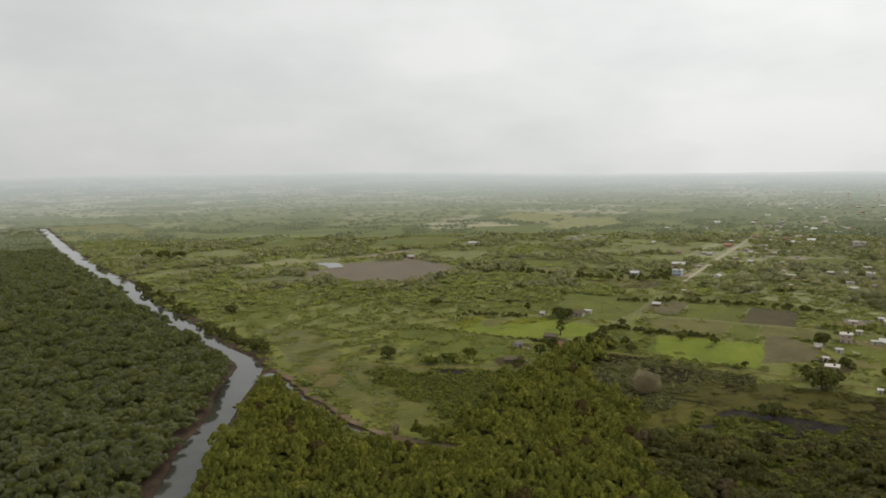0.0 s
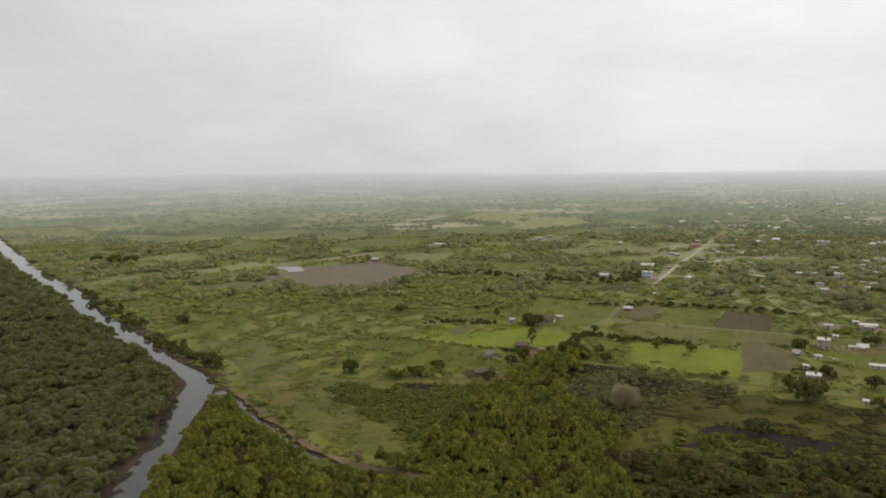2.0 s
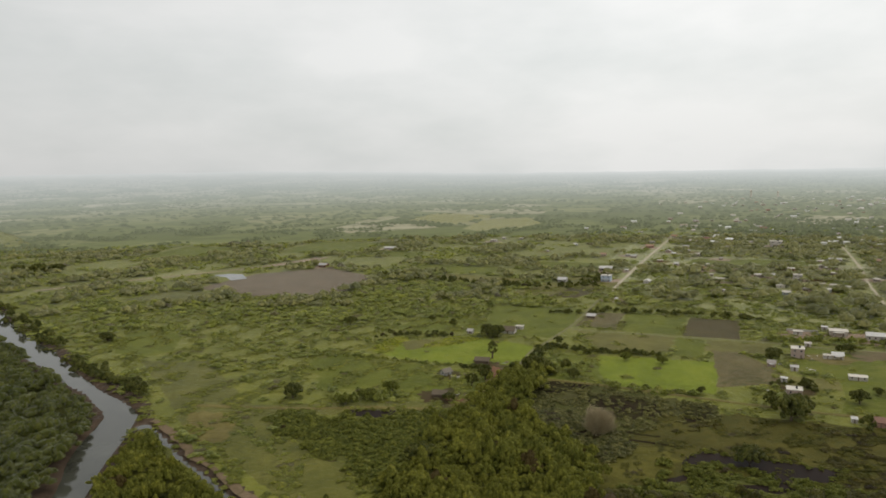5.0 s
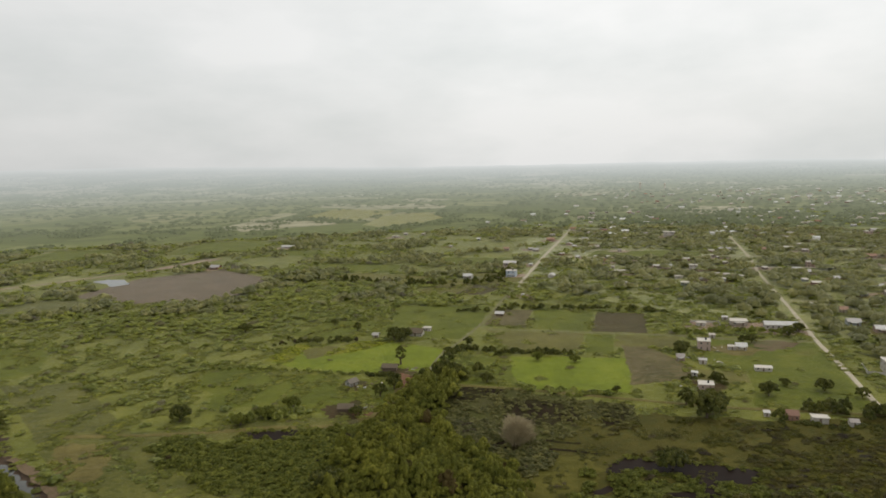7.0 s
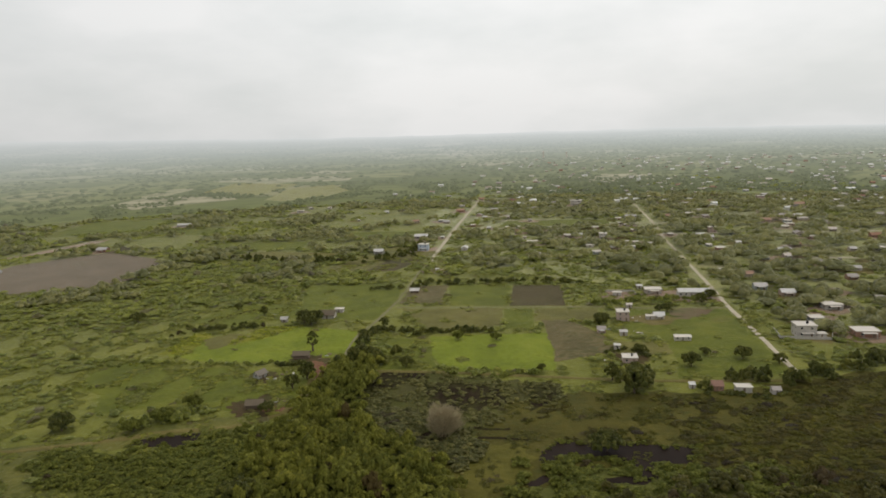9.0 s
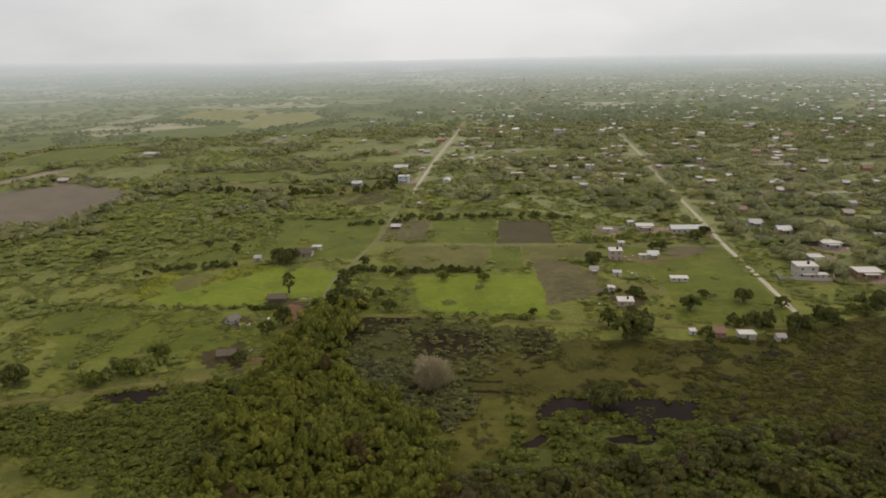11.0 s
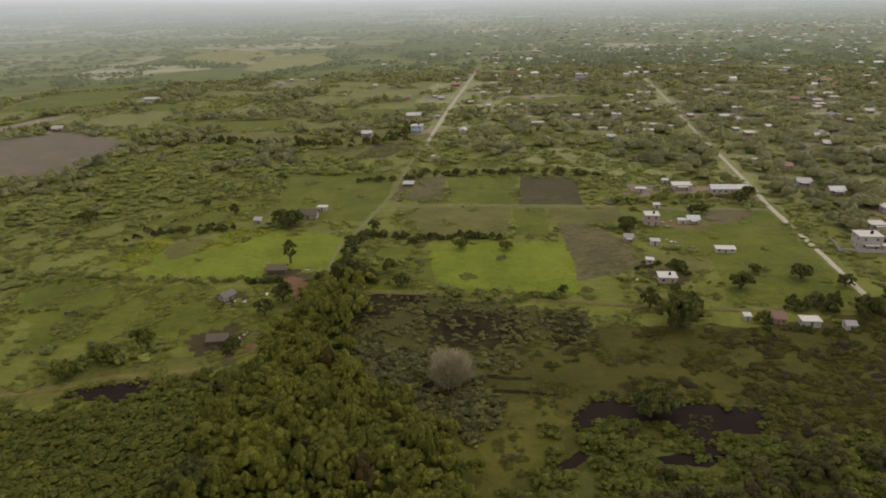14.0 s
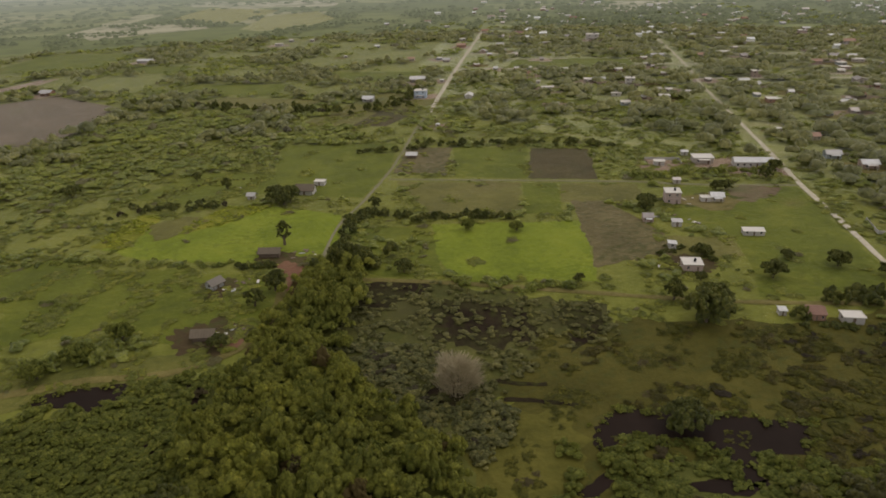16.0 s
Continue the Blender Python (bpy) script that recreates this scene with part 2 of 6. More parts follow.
M_YARD = grass_material("trodden_earth", (0.052, 0.041, 0.018), (0.068, 0.054, 0.023), (0.088, 0.071, 0.032), (0.075, 0.082, 0.018), 0.6, weeds=0.7, sheen=0.04)


def dirt_road_material(name="dirt_road", grassy=0.0):
    k = Mat(name)
    c = k.ramp(k.noise(0.4, 5.0), [(0.3, (0.38, 0.33, 0.24)), (0.55, (0.48, 0.42, 0.315)), (0.75, (0.56, 0.50, 0.385))])
    c = k.mix(grassy * 0.6, c, (0.13, 0.12, 0.045))
    c = k.mix(k.rng(k.noise(0.03, 4.0), 0.62 - grassy * 0.35, 0.78 - grassy * 0.20, grassy * 0.3, 0.5), c, (0.14, 0.13, 0.06))
    k.bump(k.noise(1.5), 0.6, 0.1)
    return k.done(c, 0.95, 0.15)


def water_material(name, tint, rough=0.06):
    k = Mat(name)
    k.b.inputs["IOR"].default_value = 1.33
    k.bump(k.noise(0.5, 3.0, 0.5, (1, 1, 1)), 0.06, 0.1)
    c = k.ramp(k.noise(0.06, 4.0), [(0.35, tint), (0.7, tuple(v * 1.6 for v in tint))])
    return k.done(c, rough, 0.5 if rough < 0.1 else 0.04)


def plain(name, col, rough=0.8, spec=0.3, metal=0.0, grain=0.6, wear=0.25):
    """A weathered plain surface with grain and streaks."""
    k = Mat(name)
    g = k.noise(grain, 5.0, 0.65)
    c = k.mix(k.rng(g, 0.3, 0.75, 0.0, wear * 1.6), col, tuple(v * 0.55 for v in col))
    c = k.mix(k.rng(k.noise(grain * 5.0, 3.0), 0.55, 0.75, 0.0, wear), c, tuple(v * 0.7 for v in col))
    k.bump(g, 0.2, 0.03)
    return k.done(c, rough, spec, metal)


def by_object(name, cols, rough=0.85, metal=0.0, wear=0.25):
    """A surface whose paint differs from house to house."""
    k = Mat(name)
    r = k.n("ShaderNodeObjectInfo").outputs["Random"]
    ramp = k.n("ShaderNodeValToRGB")
    ramp.color_ramp.interpolation = "CONSTANT"
    e = ramp.color_ramp.elements
    while len(e) < len(cols):
        e.new(0.5)
    for i, (el, c) in enumerate(zip(e, cols)):
        el.position, el.color = i / len(cols), (*c, 1)
    k.link(r, ramp.inputs["Fac"])
    g = k.noise(0.7, 5.0, 0.65)
    c = k.mix(k.rng(g, 0.4, 0.8, 0.0, wear * 2), ramp.outputs["Color"], k.mix(1.0, ramp.outputs["Color"], (0.5, 0.47, 0.42), "MULTIPLY"))
    k.bump(g, 0.2, 0.03)
    return k.done(c, rough, 0.3, metal)


M_ROAD = dirt_road_material()
M_FARMROAD = dirt_road_material("grassy_dirt_road", 1.0)
M_RIVER = water_material("river_water", (0.045, 0.045, 0.035))
M_POND = water_material("black_water", (0.016, 0.010, 0.007), 0.4)
M_BARK = plain("bark", (0.13, 0.10, 0.075), 0.95, 0.1, grain=2.0)
M_TWIG = plain("bare_twigs", (0.42, 0.35, 0.215), 0.95, 0.1, grain=1.5)
M_WALL = by_object("painted_walls", [(0.46, 0.40, 0.34), (0.40, 0.30, 0.24), (0.42, 0.40, 0.37), (0.34, 0.20, 0.14), (0.50, 0.44, 0.34), (0.36, 0.38, 0.38), (0.30, 0.25, 0.21)])
M_WHITEWALL = plain("white_walls", (0.50, 0.46, 0.41), 0.85)
M_PINK = plain("pale_block_walls", (0.47, 0.36, 0.31), 0.9)
M_SLAB = plain("whitewashed_slab", (0.64, 0.585, 0.51), 0.8, wear=0.15)
M_ZINC = by_object("metal_sheet_roof", [(0.60, 0.57, 0.53), (0.45, 0.42, 0.39), (0.34, 0.30, 0.27), (0.55, 0.48, 0.42), (0.58, 0.56, 0.53)], 0.55, 0.15)
M_TILE = by_object("tile_roof", [(0.33, 0.18, 0.12), (0.26, 0.15, 0.11), (0.38, 0.24, 0.17)], 0.9)
M_THATCH = plain("thatch", (0.17, 0.135, 0.095), 0.95, 0.1)
M_BLUE = plain("pale_blue_paint", (0.46, 0.53, 0.60), 0.6)
M_DARK = plain("dark_opening", (0.02, 0.02, 0.02), 0.5)
M_GLASS = plain("window_glass", (0.03, 0.035, 0.04), 0.1, 0.5, wear=0.1)
M_WOOD = plain("weathered_wood", (0.20, 0.15, 0.11), 0.9, 0.1)
M_GREYWOOD = plain("silvered_wood", (0.22, 0.19, 0.155), 0.9, 0.1)
M_CONCRETE = plain("concrete", (0.45, 0.44, 0.41), 0.9)
M_TANK = plain("blue_tank", (0.10, 0.22, 0.45), 0.5)

# ---- plan: the roads run along V, the field banks along U ----
U, V = Vector((0.857, -0.515, 0)), Vector((0.515, 0.857, 0))
GRID = -31.0
RNG = np.random.default_rng(7)


def smooth_line(pts, step=6.0):
    """Catmull-Rom through the points, sampled evenly."""
    p = np.array(pts, float)
    q = np.vstack([2 * p[0] - p[1], p, 2 * p[-1] - p[-2]])
    out = []
    for i in range(1, len(q) - 2):
        n = max(2, int(np.linalg.norm(q[i + 1] - q[i]) / step))
        for s in np.arange(n) / n:
            a, b, c, d = q[i - 1], q[i], q[i + 1], q[i + 2]
            out.append(0.5 * ((2 * b) + (c - a) * s + (2 * a - 5 * b + 4 * c - d) * s * s + (3 * b - a - 3 * c + d) * s ** 3))
    out.append(p[-1])
    return np.array(out)


def line_distance(x, y, line):
    """Distance of many points from a polyline."""
    best = np.full(x.shape, 1e9)
    for a, b in zip(line[:-1], line[1:]):
        d = b - a
        s = np.clip(((x - a[0]) * d[0] + (y - a[1]) * d[1]) / max(d @ d, 1e-9), 0, 1)
        best = np.minimum(best, np.hypot(x - a[0] - s * d[0], y - a[1] - s * d[1]))
    return best


def inside(x, y, poly):
    r = np.zeros(x.shape, bool)
    for (x0, y0), (x1, y1) in zip(poly, poly[1:] + poly[:1]):
        if y0 != y1:
            r ^= ((y0 > y) != (y1 > y)) & (x < (x1 - x0) * (y - y0) / (y1 - y0) + x0)
    return r


def waves(x, y, size, seed):
    """Smooth random field of about 0 to 1 with bumps of that size."""
    rr = np.random.default_rng(seed)
    v = np.zeros(x.shape)
    for k in range(9):
        a, ph, f = rr.uniform(0, 6.28), rr.uniform(0, 6.28), rr.uniform(0.6, 1.9) * 6.28 / (2.2 * size)
        v += np.sin((x * np.cos(a) + y * np.sin(a)) * f + ph)
    return 0.5 + v / 7.0


def loosely(x, y, poly, reach=5.0):
    """Inside a plot whose outline wanders to and fro."""
    return inside(x + reach * (waves(x, y, 8, 41) - 0.5), y + reach * (waves(x, y, 8, 42) - 0.5), poly)


RIVER = smooth_line([(-853, 1479), (-595, 1081), (-423, 821), (-318, 678), (-240, 557), (-200, 502), (-155, 437), (-127, 399),
                     (-108, 372), (-104, 345), (-98, 305), (-95, 262), (-91, 228), (-88, 200), (-80, 120), (-85, 40)], 8.0)
CREEK = smooth_line([(-92, 352), (-80, 333), (-68, 311), (-56, 294), (-45, 277), (-33, 263), (-18, 252), (0, 243)], 5.0)
FARM_ROAD = smooth_line([(66, 376), (77, 397), (95, 434), (114, 459), (146, 507), (183, 572), (207, 609)], 8.0)
ROAD_WEST = smooth_line([(209, 612), (244, 673), (283, 740), (355, 861), (505, 1110)], 8.0)
ROAD_EAST = smooth_line([(238, 290), (258, 322), (275, 350), (297, 387), (318, 419), (387, 527), (431, 597), (488, 680), (600, 858)], 8.0)
LANE = smooth_line([(134, 483), (232, 426), (250, 412), (296, 385)], 6.0)
TRACK = smooth_line([(84, 384), (113, 366), (145, 343), (167, 327), (195, 309), (237, 287)], 6.0)
CROSS = smooth_line([(443, 618), (478, 600), (545, 560), (610, 520)], 8.0)
CROSS_B = smooth_line([(300, 768), (345, 745), (380, 726)], 8.0)
CROSS_C = smooth_line([(352, 858), (400, 830), (440, 806)], 8.0)
STREETS = [smooth_line(p, 8.0) for p in ([(452, 706), (500, 676)], [(372, 800), (422, 770)], [(452, 462), (480, 446)], [(548, 580), (590, 556)], [(540, 722), (640, 664)])]
FAR_TRACK = smooth_line([(-300, 738), (-256, 771), (-189, 808), (-136, 840), (-88, 873), (-62, 903), (-38, 928)], 10.0)
PATH_SOUTH = smooth_line([(-75, 372), (-40, 362), (-16, 357), (5, 355), (24, 349), (43, 353), (56, 370), (64, 392)], 6.0)

BLACK_POND = [(112, 281), (121, 284), (129, 282), (139, 275), (144, 271), (151, 266), (157, 261), (148, 254), (142, 257), (138, 259), (134, 254), (134, 251),
              (128, 252), (128, 255), (132, 257), (132, 262), (131, 267), (123, 273), (119, 276), (114, 274), (109, 271), (109, 276)]
WEST_POND = [(-8, 352), (-3, 353), (3, 352), (13, 349), (15, 342), (10, 341), (6, 338), (3, 339), (0, 344), (-5, 346), (-8, 347)]
POOLS = [[(135, 252), (128, 250), (120, 255), (119, 258), (127, 256), (128, 253)], [(106, 268), (106, 265), (99, 262), (97, 265)],
         [(28, 341), (31, 341), (31, 335), (29, 328), (27, 328), (29, 334)], [(15, 319), (18, 320), (19, 318), (18, 316), (16, 317)]]
WOOD = [(-85, 340), (-66, 308), (-48, 281), (-36, 265), (-12, 252), (8, 275), (20, 300), (40, 338), (52, 362), (62, 381), (78, 398), (92, 390), (80, 358),
        (66, 333), (72, 308), (81, 285), (77, 268), (66, 240), (75, 150), (-76, 150), (-82, 205), (-87, 262), (-90, 310)]
SWAMP = [(80, 378), (110, 368), (132, 345), (152, 330), (142, 310), (122, 314), (104, 304), (92, 296), (84, 284), (73, 309), (66, 335), (72, 356)]
MUDS = [[(102, 353), (117, 349), (129, 336), (120, 320), (106, 322), (95, 333)], [(137, 331), (149, 330), (141, 314), (128, 313)], [(75, 370), (83, 379), (98, 375), (109, 367), (104, 361), (84, 360)],
        [(88, 319), (94, 317), (90, 306), (84, 302), (84, 309)]]
LUSH = [(-33, 330), (-8, 298), (8, 272), (20, 300), (38, 338), (22, 346), (8, 340), (-10, 341), (-20, 350), (-40, 358)]
POND_SHRUBS = [(86, 262), (104, 276), (112, 272), (126, 266), (134, 257), (150, 258), (170, 236), (165, 190), (78, 190)]
EAST_SCRUB = [(188, 293), (165, 272), (157, 258), (172, 236), (240, 180), (330, 250), (262, 282), (225, 284)]
MARSH_EAST = [(150, 320), (192, 294), (225, 284), (262, 282), (330, 250), (300, 150), (170, 150), (150, 232), (140, 262), (160, 252), (176, 268)]
CLEARING = [(122, 323), (150, 320), (192, 294), (176, 268), (160, 252), (140, 262), (112, 262), (84, 262), (90, 285), (99, 302)]
STRIP = [(-122, 455), (-85, 450), (-52, 372), (-33, 328), (-8, 298), (4, 283), (-8, 262), (-27, 273), (-64, 329), (-95, 395)]


def height(x, y):
    """The flat plain, with the river, the creek and the ponds cut into it."""
    x, y = np.asarray(x, float), np.asarray(y, float)
    z = np.zeros(x.shape)
    near = (x < 60) & (x > -920)
    if near.any():
        d = line_distance(x[near], y[near], RIVER)
        w = np.interp(y[near], [200, 340, 368, 395, 440, 490, 800, 1479], [2.4, 4.2, 4.0, 0.8, 1.6, 5.6, 7.6, 4.4]) + 2.5 * waves(x[near], y[near], 25, 3)
        z[near] = -1.7 * np.clip((w + 3.5 - d) / 4.5, 0, 1)
        c = line_distance(x[near], y[near], CREEK)
        z[near] = np.minimum(z[near], -1.0 * np.clip((5.0 - c) / 3.0, 0, 1))
    return z


def link_mesh(name, verts, faces, material):
    me = bpy.data.meshes.new(name)
    me.from_pydata(verts, [], faces)
    me.materials.append(material)
    return new(name, me)


def spaced(stops):
    """Coordinates with a spacing that changes from stretch to stretch: (from, to, step)."""
    out = []
    for a, b, s in stops:
        out.extend(np.arange(a, b, s))
    return np.array(out + [stops[-1][1]])


def build_ground():
    gx = spaced([(-2600, -900, 100), (-900, -330, 8), (-330, 60, 3.5), (60, 102, 4), (102, 162, 2), (162, 180, 4.5), (180, 600, 60), (600, 2600, 125)])
    gy = spaced([(-700, 150, 85), (150, 246, 3.5), (246, 292, 2), (292, 400, 3.5), (400, 800, 5), (800, 1500, 11), (1500, 2600, 110)])
    X, Y = np.meshgrid(gx, gy)
    Z = height(X.ravel(), Y.ravel())
    verts = np.stack([X.ravel(), Y.ravel(), Z], 1)
    nx, ny = len(gx), len(gy)
    i = np.arange((nx - 1) * (ny - 1))
    a = (i // (nx - 1)) * nx + i % (nx - 1)
    faces = np.stack([a, a + 1, a + 1 + nx, a + nx], 1)
    ob = link_mesh("ground", verts.tolist(), faces.tolist(), M_GROUND)
    ob.data.materials.append(M_BANK)
    mid = verts[faces].mean(axis=1)
    wet = (mid[:, 0] < 60) & (mid[:, 0] > -920)
    wet[wet] = (line_distance(mid[wet, 0], mid[wet, 1], RIVER) < 13) | (line_distance(mid[wet, 0], mid[wet, 1], CREEK) < 7)
    ob.data.polygons.foreach_set("material_index", wet.astype(np.int32))
    tagged(ob, "flat green pasture plain with rough grass and bare patches", "ground", kind="structure")


NEAR_EDGE = 1150  # where the backdrop of the far plain begins


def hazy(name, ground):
    """The far distance, with bright haze over the plain painted in as emission."""
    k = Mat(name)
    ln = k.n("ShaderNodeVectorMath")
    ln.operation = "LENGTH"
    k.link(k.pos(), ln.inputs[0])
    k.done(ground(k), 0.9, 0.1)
    # haze painted as glow, its share growing with distance from the origin
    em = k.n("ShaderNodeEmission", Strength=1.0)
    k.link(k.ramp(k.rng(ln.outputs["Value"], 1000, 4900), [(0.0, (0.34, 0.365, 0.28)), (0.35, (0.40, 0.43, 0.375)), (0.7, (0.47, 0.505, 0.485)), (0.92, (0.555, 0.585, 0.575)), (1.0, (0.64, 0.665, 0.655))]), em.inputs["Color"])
    # the painted haze glows brighter to the east, as the sky is
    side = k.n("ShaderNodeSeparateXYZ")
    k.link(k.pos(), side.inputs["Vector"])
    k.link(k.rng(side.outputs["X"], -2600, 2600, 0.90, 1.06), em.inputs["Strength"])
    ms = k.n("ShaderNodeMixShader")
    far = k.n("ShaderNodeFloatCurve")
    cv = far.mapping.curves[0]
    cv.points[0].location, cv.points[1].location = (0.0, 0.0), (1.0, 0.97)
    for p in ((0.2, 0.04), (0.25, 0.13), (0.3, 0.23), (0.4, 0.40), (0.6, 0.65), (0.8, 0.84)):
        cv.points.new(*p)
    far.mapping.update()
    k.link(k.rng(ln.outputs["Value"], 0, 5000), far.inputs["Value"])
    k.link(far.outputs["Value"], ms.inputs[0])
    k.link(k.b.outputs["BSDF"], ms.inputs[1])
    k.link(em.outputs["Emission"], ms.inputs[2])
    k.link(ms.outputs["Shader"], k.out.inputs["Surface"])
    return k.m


def far_fields(k):
    """A patchwork of pastures, crops and dry plots, mottled with scrub."""
    mp = k.n("ShaderNodeMapping", Rotation=(0, 0, radians(31)), Scale=(1.0, 0.7, 0.0))
    k.link(k.pos(), mp.inputs["Vector"])
    plot = k.n("ShaderNodeTexVoronoi", Scale=0.0065)
    plot.distance = "CHEBYCHEV"
    k.link(mp.outputs["Vector"], plot.inputs["Vector"])
    one = k.n("ShaderNodeSeparateColor")
    k.link(plot.outputs["Color"], one.inputs["Color"])
    c = k.ramp(one.outputs["Red"], [(0.0, (0.12, 0.135, 0.040)), (0.45, (0.15, 0.165, 0.050)), (0.7, (0.20, 0.21, 0.075)), (0.86, (0.26, 0.25, 0.11)), (1.0, (0.42, 0.37, 0.25))])
    dry = k.rng(k.noise(0.0011, 3.0, 0.5), 0.50, 0.62)
    sep = k.n("ShaderNodeSeparateXYZ")
    k.link(k.pos(), sep.inputs["Vector"])
    dry = k.mix(k.rng(sep.outputs["X"], 0, -900, 0.0, 0.8), dry, (1.0, 1.0, 1.0))
    dry = k.mix(k.rng(sep.outputs["Y"], 1900, 2700), (0.0, 0.0, 0.0), dry)
    c = k.mix(k.mix(1.0, dry, k.rng(one.outputs["Green"], 0.45, 0.55), "MULTIPLY"), c, (0.52, 0.45, 0.33))
    return k.mix(k.rng(k.noise(0.018, 5.0, 0.65), 0.46, 0.60, 0.0, 0.75), c, (0.105, 0.118, 0.04))


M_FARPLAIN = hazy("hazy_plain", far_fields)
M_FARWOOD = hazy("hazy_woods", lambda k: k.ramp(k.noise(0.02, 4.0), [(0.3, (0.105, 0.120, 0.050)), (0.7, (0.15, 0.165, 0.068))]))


def distance_height(x, y):
    """The plain rises slowly to a low range of hills."""
    r, a = np.hypot(x, y), np.arctan2(x, y)
    s = np.maximum(0.0, (r - 2400) / 2500)
    rim = np.interp(np.degrees(a), [-40, -8, 0, 8, 16, 32, 47, 60], [134, 131, 116, 96, 82, 76, 66, 42])
    ridge = np.clip(waves(a * 1000, a * 0, 130, 31) - 0.2, 0, 2) * 5 * np.clip((a - 0.1) * 3, 0, 1) + 4 * waves(a * 1000, a * 0, 30, 32)
    return 0.6 + rim * s ** 2 + np.clip((s - 0.72) / 0.28, 0, 1) * ridge


def build_distance():
    n, m = 300, 44
    F, A = np.meshgrid(np.linspace(0, 1, m + 1), -1.1 + 2.6 * np.arange(n + 1) / n, indexing="ij")
    start = NEAR_EDGE + 600 * np.clip((-0.38 - A) / 0.05, 0, 1)
    R = start + (4900 - start) * F
    X, Y = (R * np.sin(A)).ravel(), (R * np.cos(A)).ravel()
    verts = np.stack([X, Y, distance_height(X, Y)], 1)
    i = np.arange(m * n)
    q = (i // n) * (n + 1) + i % n
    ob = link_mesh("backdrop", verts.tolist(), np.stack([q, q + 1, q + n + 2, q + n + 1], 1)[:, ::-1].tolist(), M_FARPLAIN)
    for p in ob.data.polygons:
        p.use_smooth = True
    tagged(ob, "hazy distant plain with pale fields and low hills", "distance", kind="structure")


def ribbon(name, line, width, material, z, label, category, ragged=0.12, seed=1, kind="structure"):
    """A road, path or bank laid along a line, with uneven edges."""
    rr = np.random.default_rng(seed)
    verts, faces = [], []
    for i, p in enumerate(line):
        d = line[min(i + 1, len(line) - 1)] - line[max(i - 1, 0)]
        n = np.array([-d[1], d[0]]) / np.linalg.norm(d)
        for k, side in enumerate((-1, -0.35, 0.35, 1)):
            w = width / 2 * side * (1 + (rr.uniform(-ragged, ragged) if k in (0, 3) else 0))
            verts.append((p[0] + n[0] * w, p[1] + n[1] * w, z + (0.06 if k in (1, 2) else 0.0)))
    for i in range(len(line) - 1):
        for k in range(3):
            q = 4 * i + k
            faces.append((q, q + 4, q + 5, q + 1))
    return tagged(link_mesh(name, verts, faces, material), label, category, kind=kind)


def patch(name, poly, material, z, label, category="field", ragged=1.5, step=5.0, seed=1, kind="structure"):
    """A field or bare patch: a sheet with slightly uneven edges that lies on the ground."""
    rr = np.random.default_rng(seed)
    bm = bmesh.new()
    vs = []
    cx, cy = np.mean([p[0] for p in poly]), np.mean([p[1] for p in poly])
    for a, b in zip(poly, poly[1:] + poly[:1]):
        n = max(1, int(math.dist(a, b) / step))
        for s in range(n):
            x, y = a[0] + (b[0] - a[0]) * s / n, a[1] + (b[1] - a[1]) * s / n
            d = math.hypot(x - cx, y - cy) or 1
            j = 0.45 * ragged * rr.uniform(-1, 1) + 1.1 * ragged * noise.noise((x * 0.09, y * 0.09, 3.1)) + 0.7 * ragged * noise.noise((x * 0.31, y * 0.31, 8.3))
            vs.append(bm.verts.new((x + j * (x - cx) / d, y + j * (y - cy) / d, z)))
    f = bm.faces.new(vs)
    if f.normal.z < 0:
        f.normal_flip()
    f.normal_update()
    if f.normal.z < 0:
        f.normal_flip()
    bmesh.ops.triangulate(bm, faces=bm.faces[:])
    me = bpy.data.meshes.new(name)
    bm.to_mesh(me)
    bm.free()
    me.materials.append(material)
    return tagged(new(name, me), label, category, kind=kind)


build_ground()
build_distance()

# ---- water ----
ribbon("river", RIVER, 31.0, M_RIVER, -0.85, "calm grey-brown river winding between mangroves", "river", 0.0)
ribbon("creek", CREEK, 6.0, M_RIVER, -0.75, "narrow muddy side creek with stagnant water", "creek", 0.0)
patch("black_pond", BLACK_POND, M_POND, 0.10, "black stagnant swamp pond", "pond", 1.3, 0.9)
patch("west_pond", WEST_POND, M_POND, 0.10, "dark muddy pool beside the path", "pond", 1.0, 0.9)
ribbon("creek_bank", CREEK + np.array([4.6, 3.6]), 3.6, M_ERODED, 0.08, "eroded tan earth bank above the creek", "bank", 0.6, 51)
for pool in POOLS:
    patch("pool", pool, M_POND, 0.10, "narrow black pool between swamp shrubs", "pond", 0.8, 0.8)

patch("farm_pond", [(-150, 800), (-136, 808), (-122, 803), (-112, 768), (-126, 758), (-134, 780)], M_RIVER, 0.22, "small pale pond beside the ploughed field", "pond", 2.0)

# ---- fields ----
FIELDS = []
CLEAR = [[(-156, 806), (-136, 816), (-116, 806), (-108, 764), (-126, 745), (-142, 760)]]  # kept free of bushes


def field(poly, material, label, z=0.05, category="field", ragged=1.2, seed=1, bare=True):
    if bare:
        FIELDS.append(poly)
    patch("field", poly, material, z, label, category, ragged, 2.2 if poly[0][1] < 620 else 6.0, seed)


field([(129, 418), (186, 393), (158, 344), (116, 366), (118, 385)], M_BRIGHT, "bright green young crop field", 0.07)
patch("field", [(96, 432), (128, 416), (114, 369), (88, 385)], M_MEADOW, 0.05, "green overgrown plot beside the crop", "field", 3.0)
field([(6, 452), (30, 470), (46, 466), (74, 472), (99, 446), (89, 410), (60, 410), (22, 433)], M_BRIGHT, "green crop field with a ripening edge", 0.06)
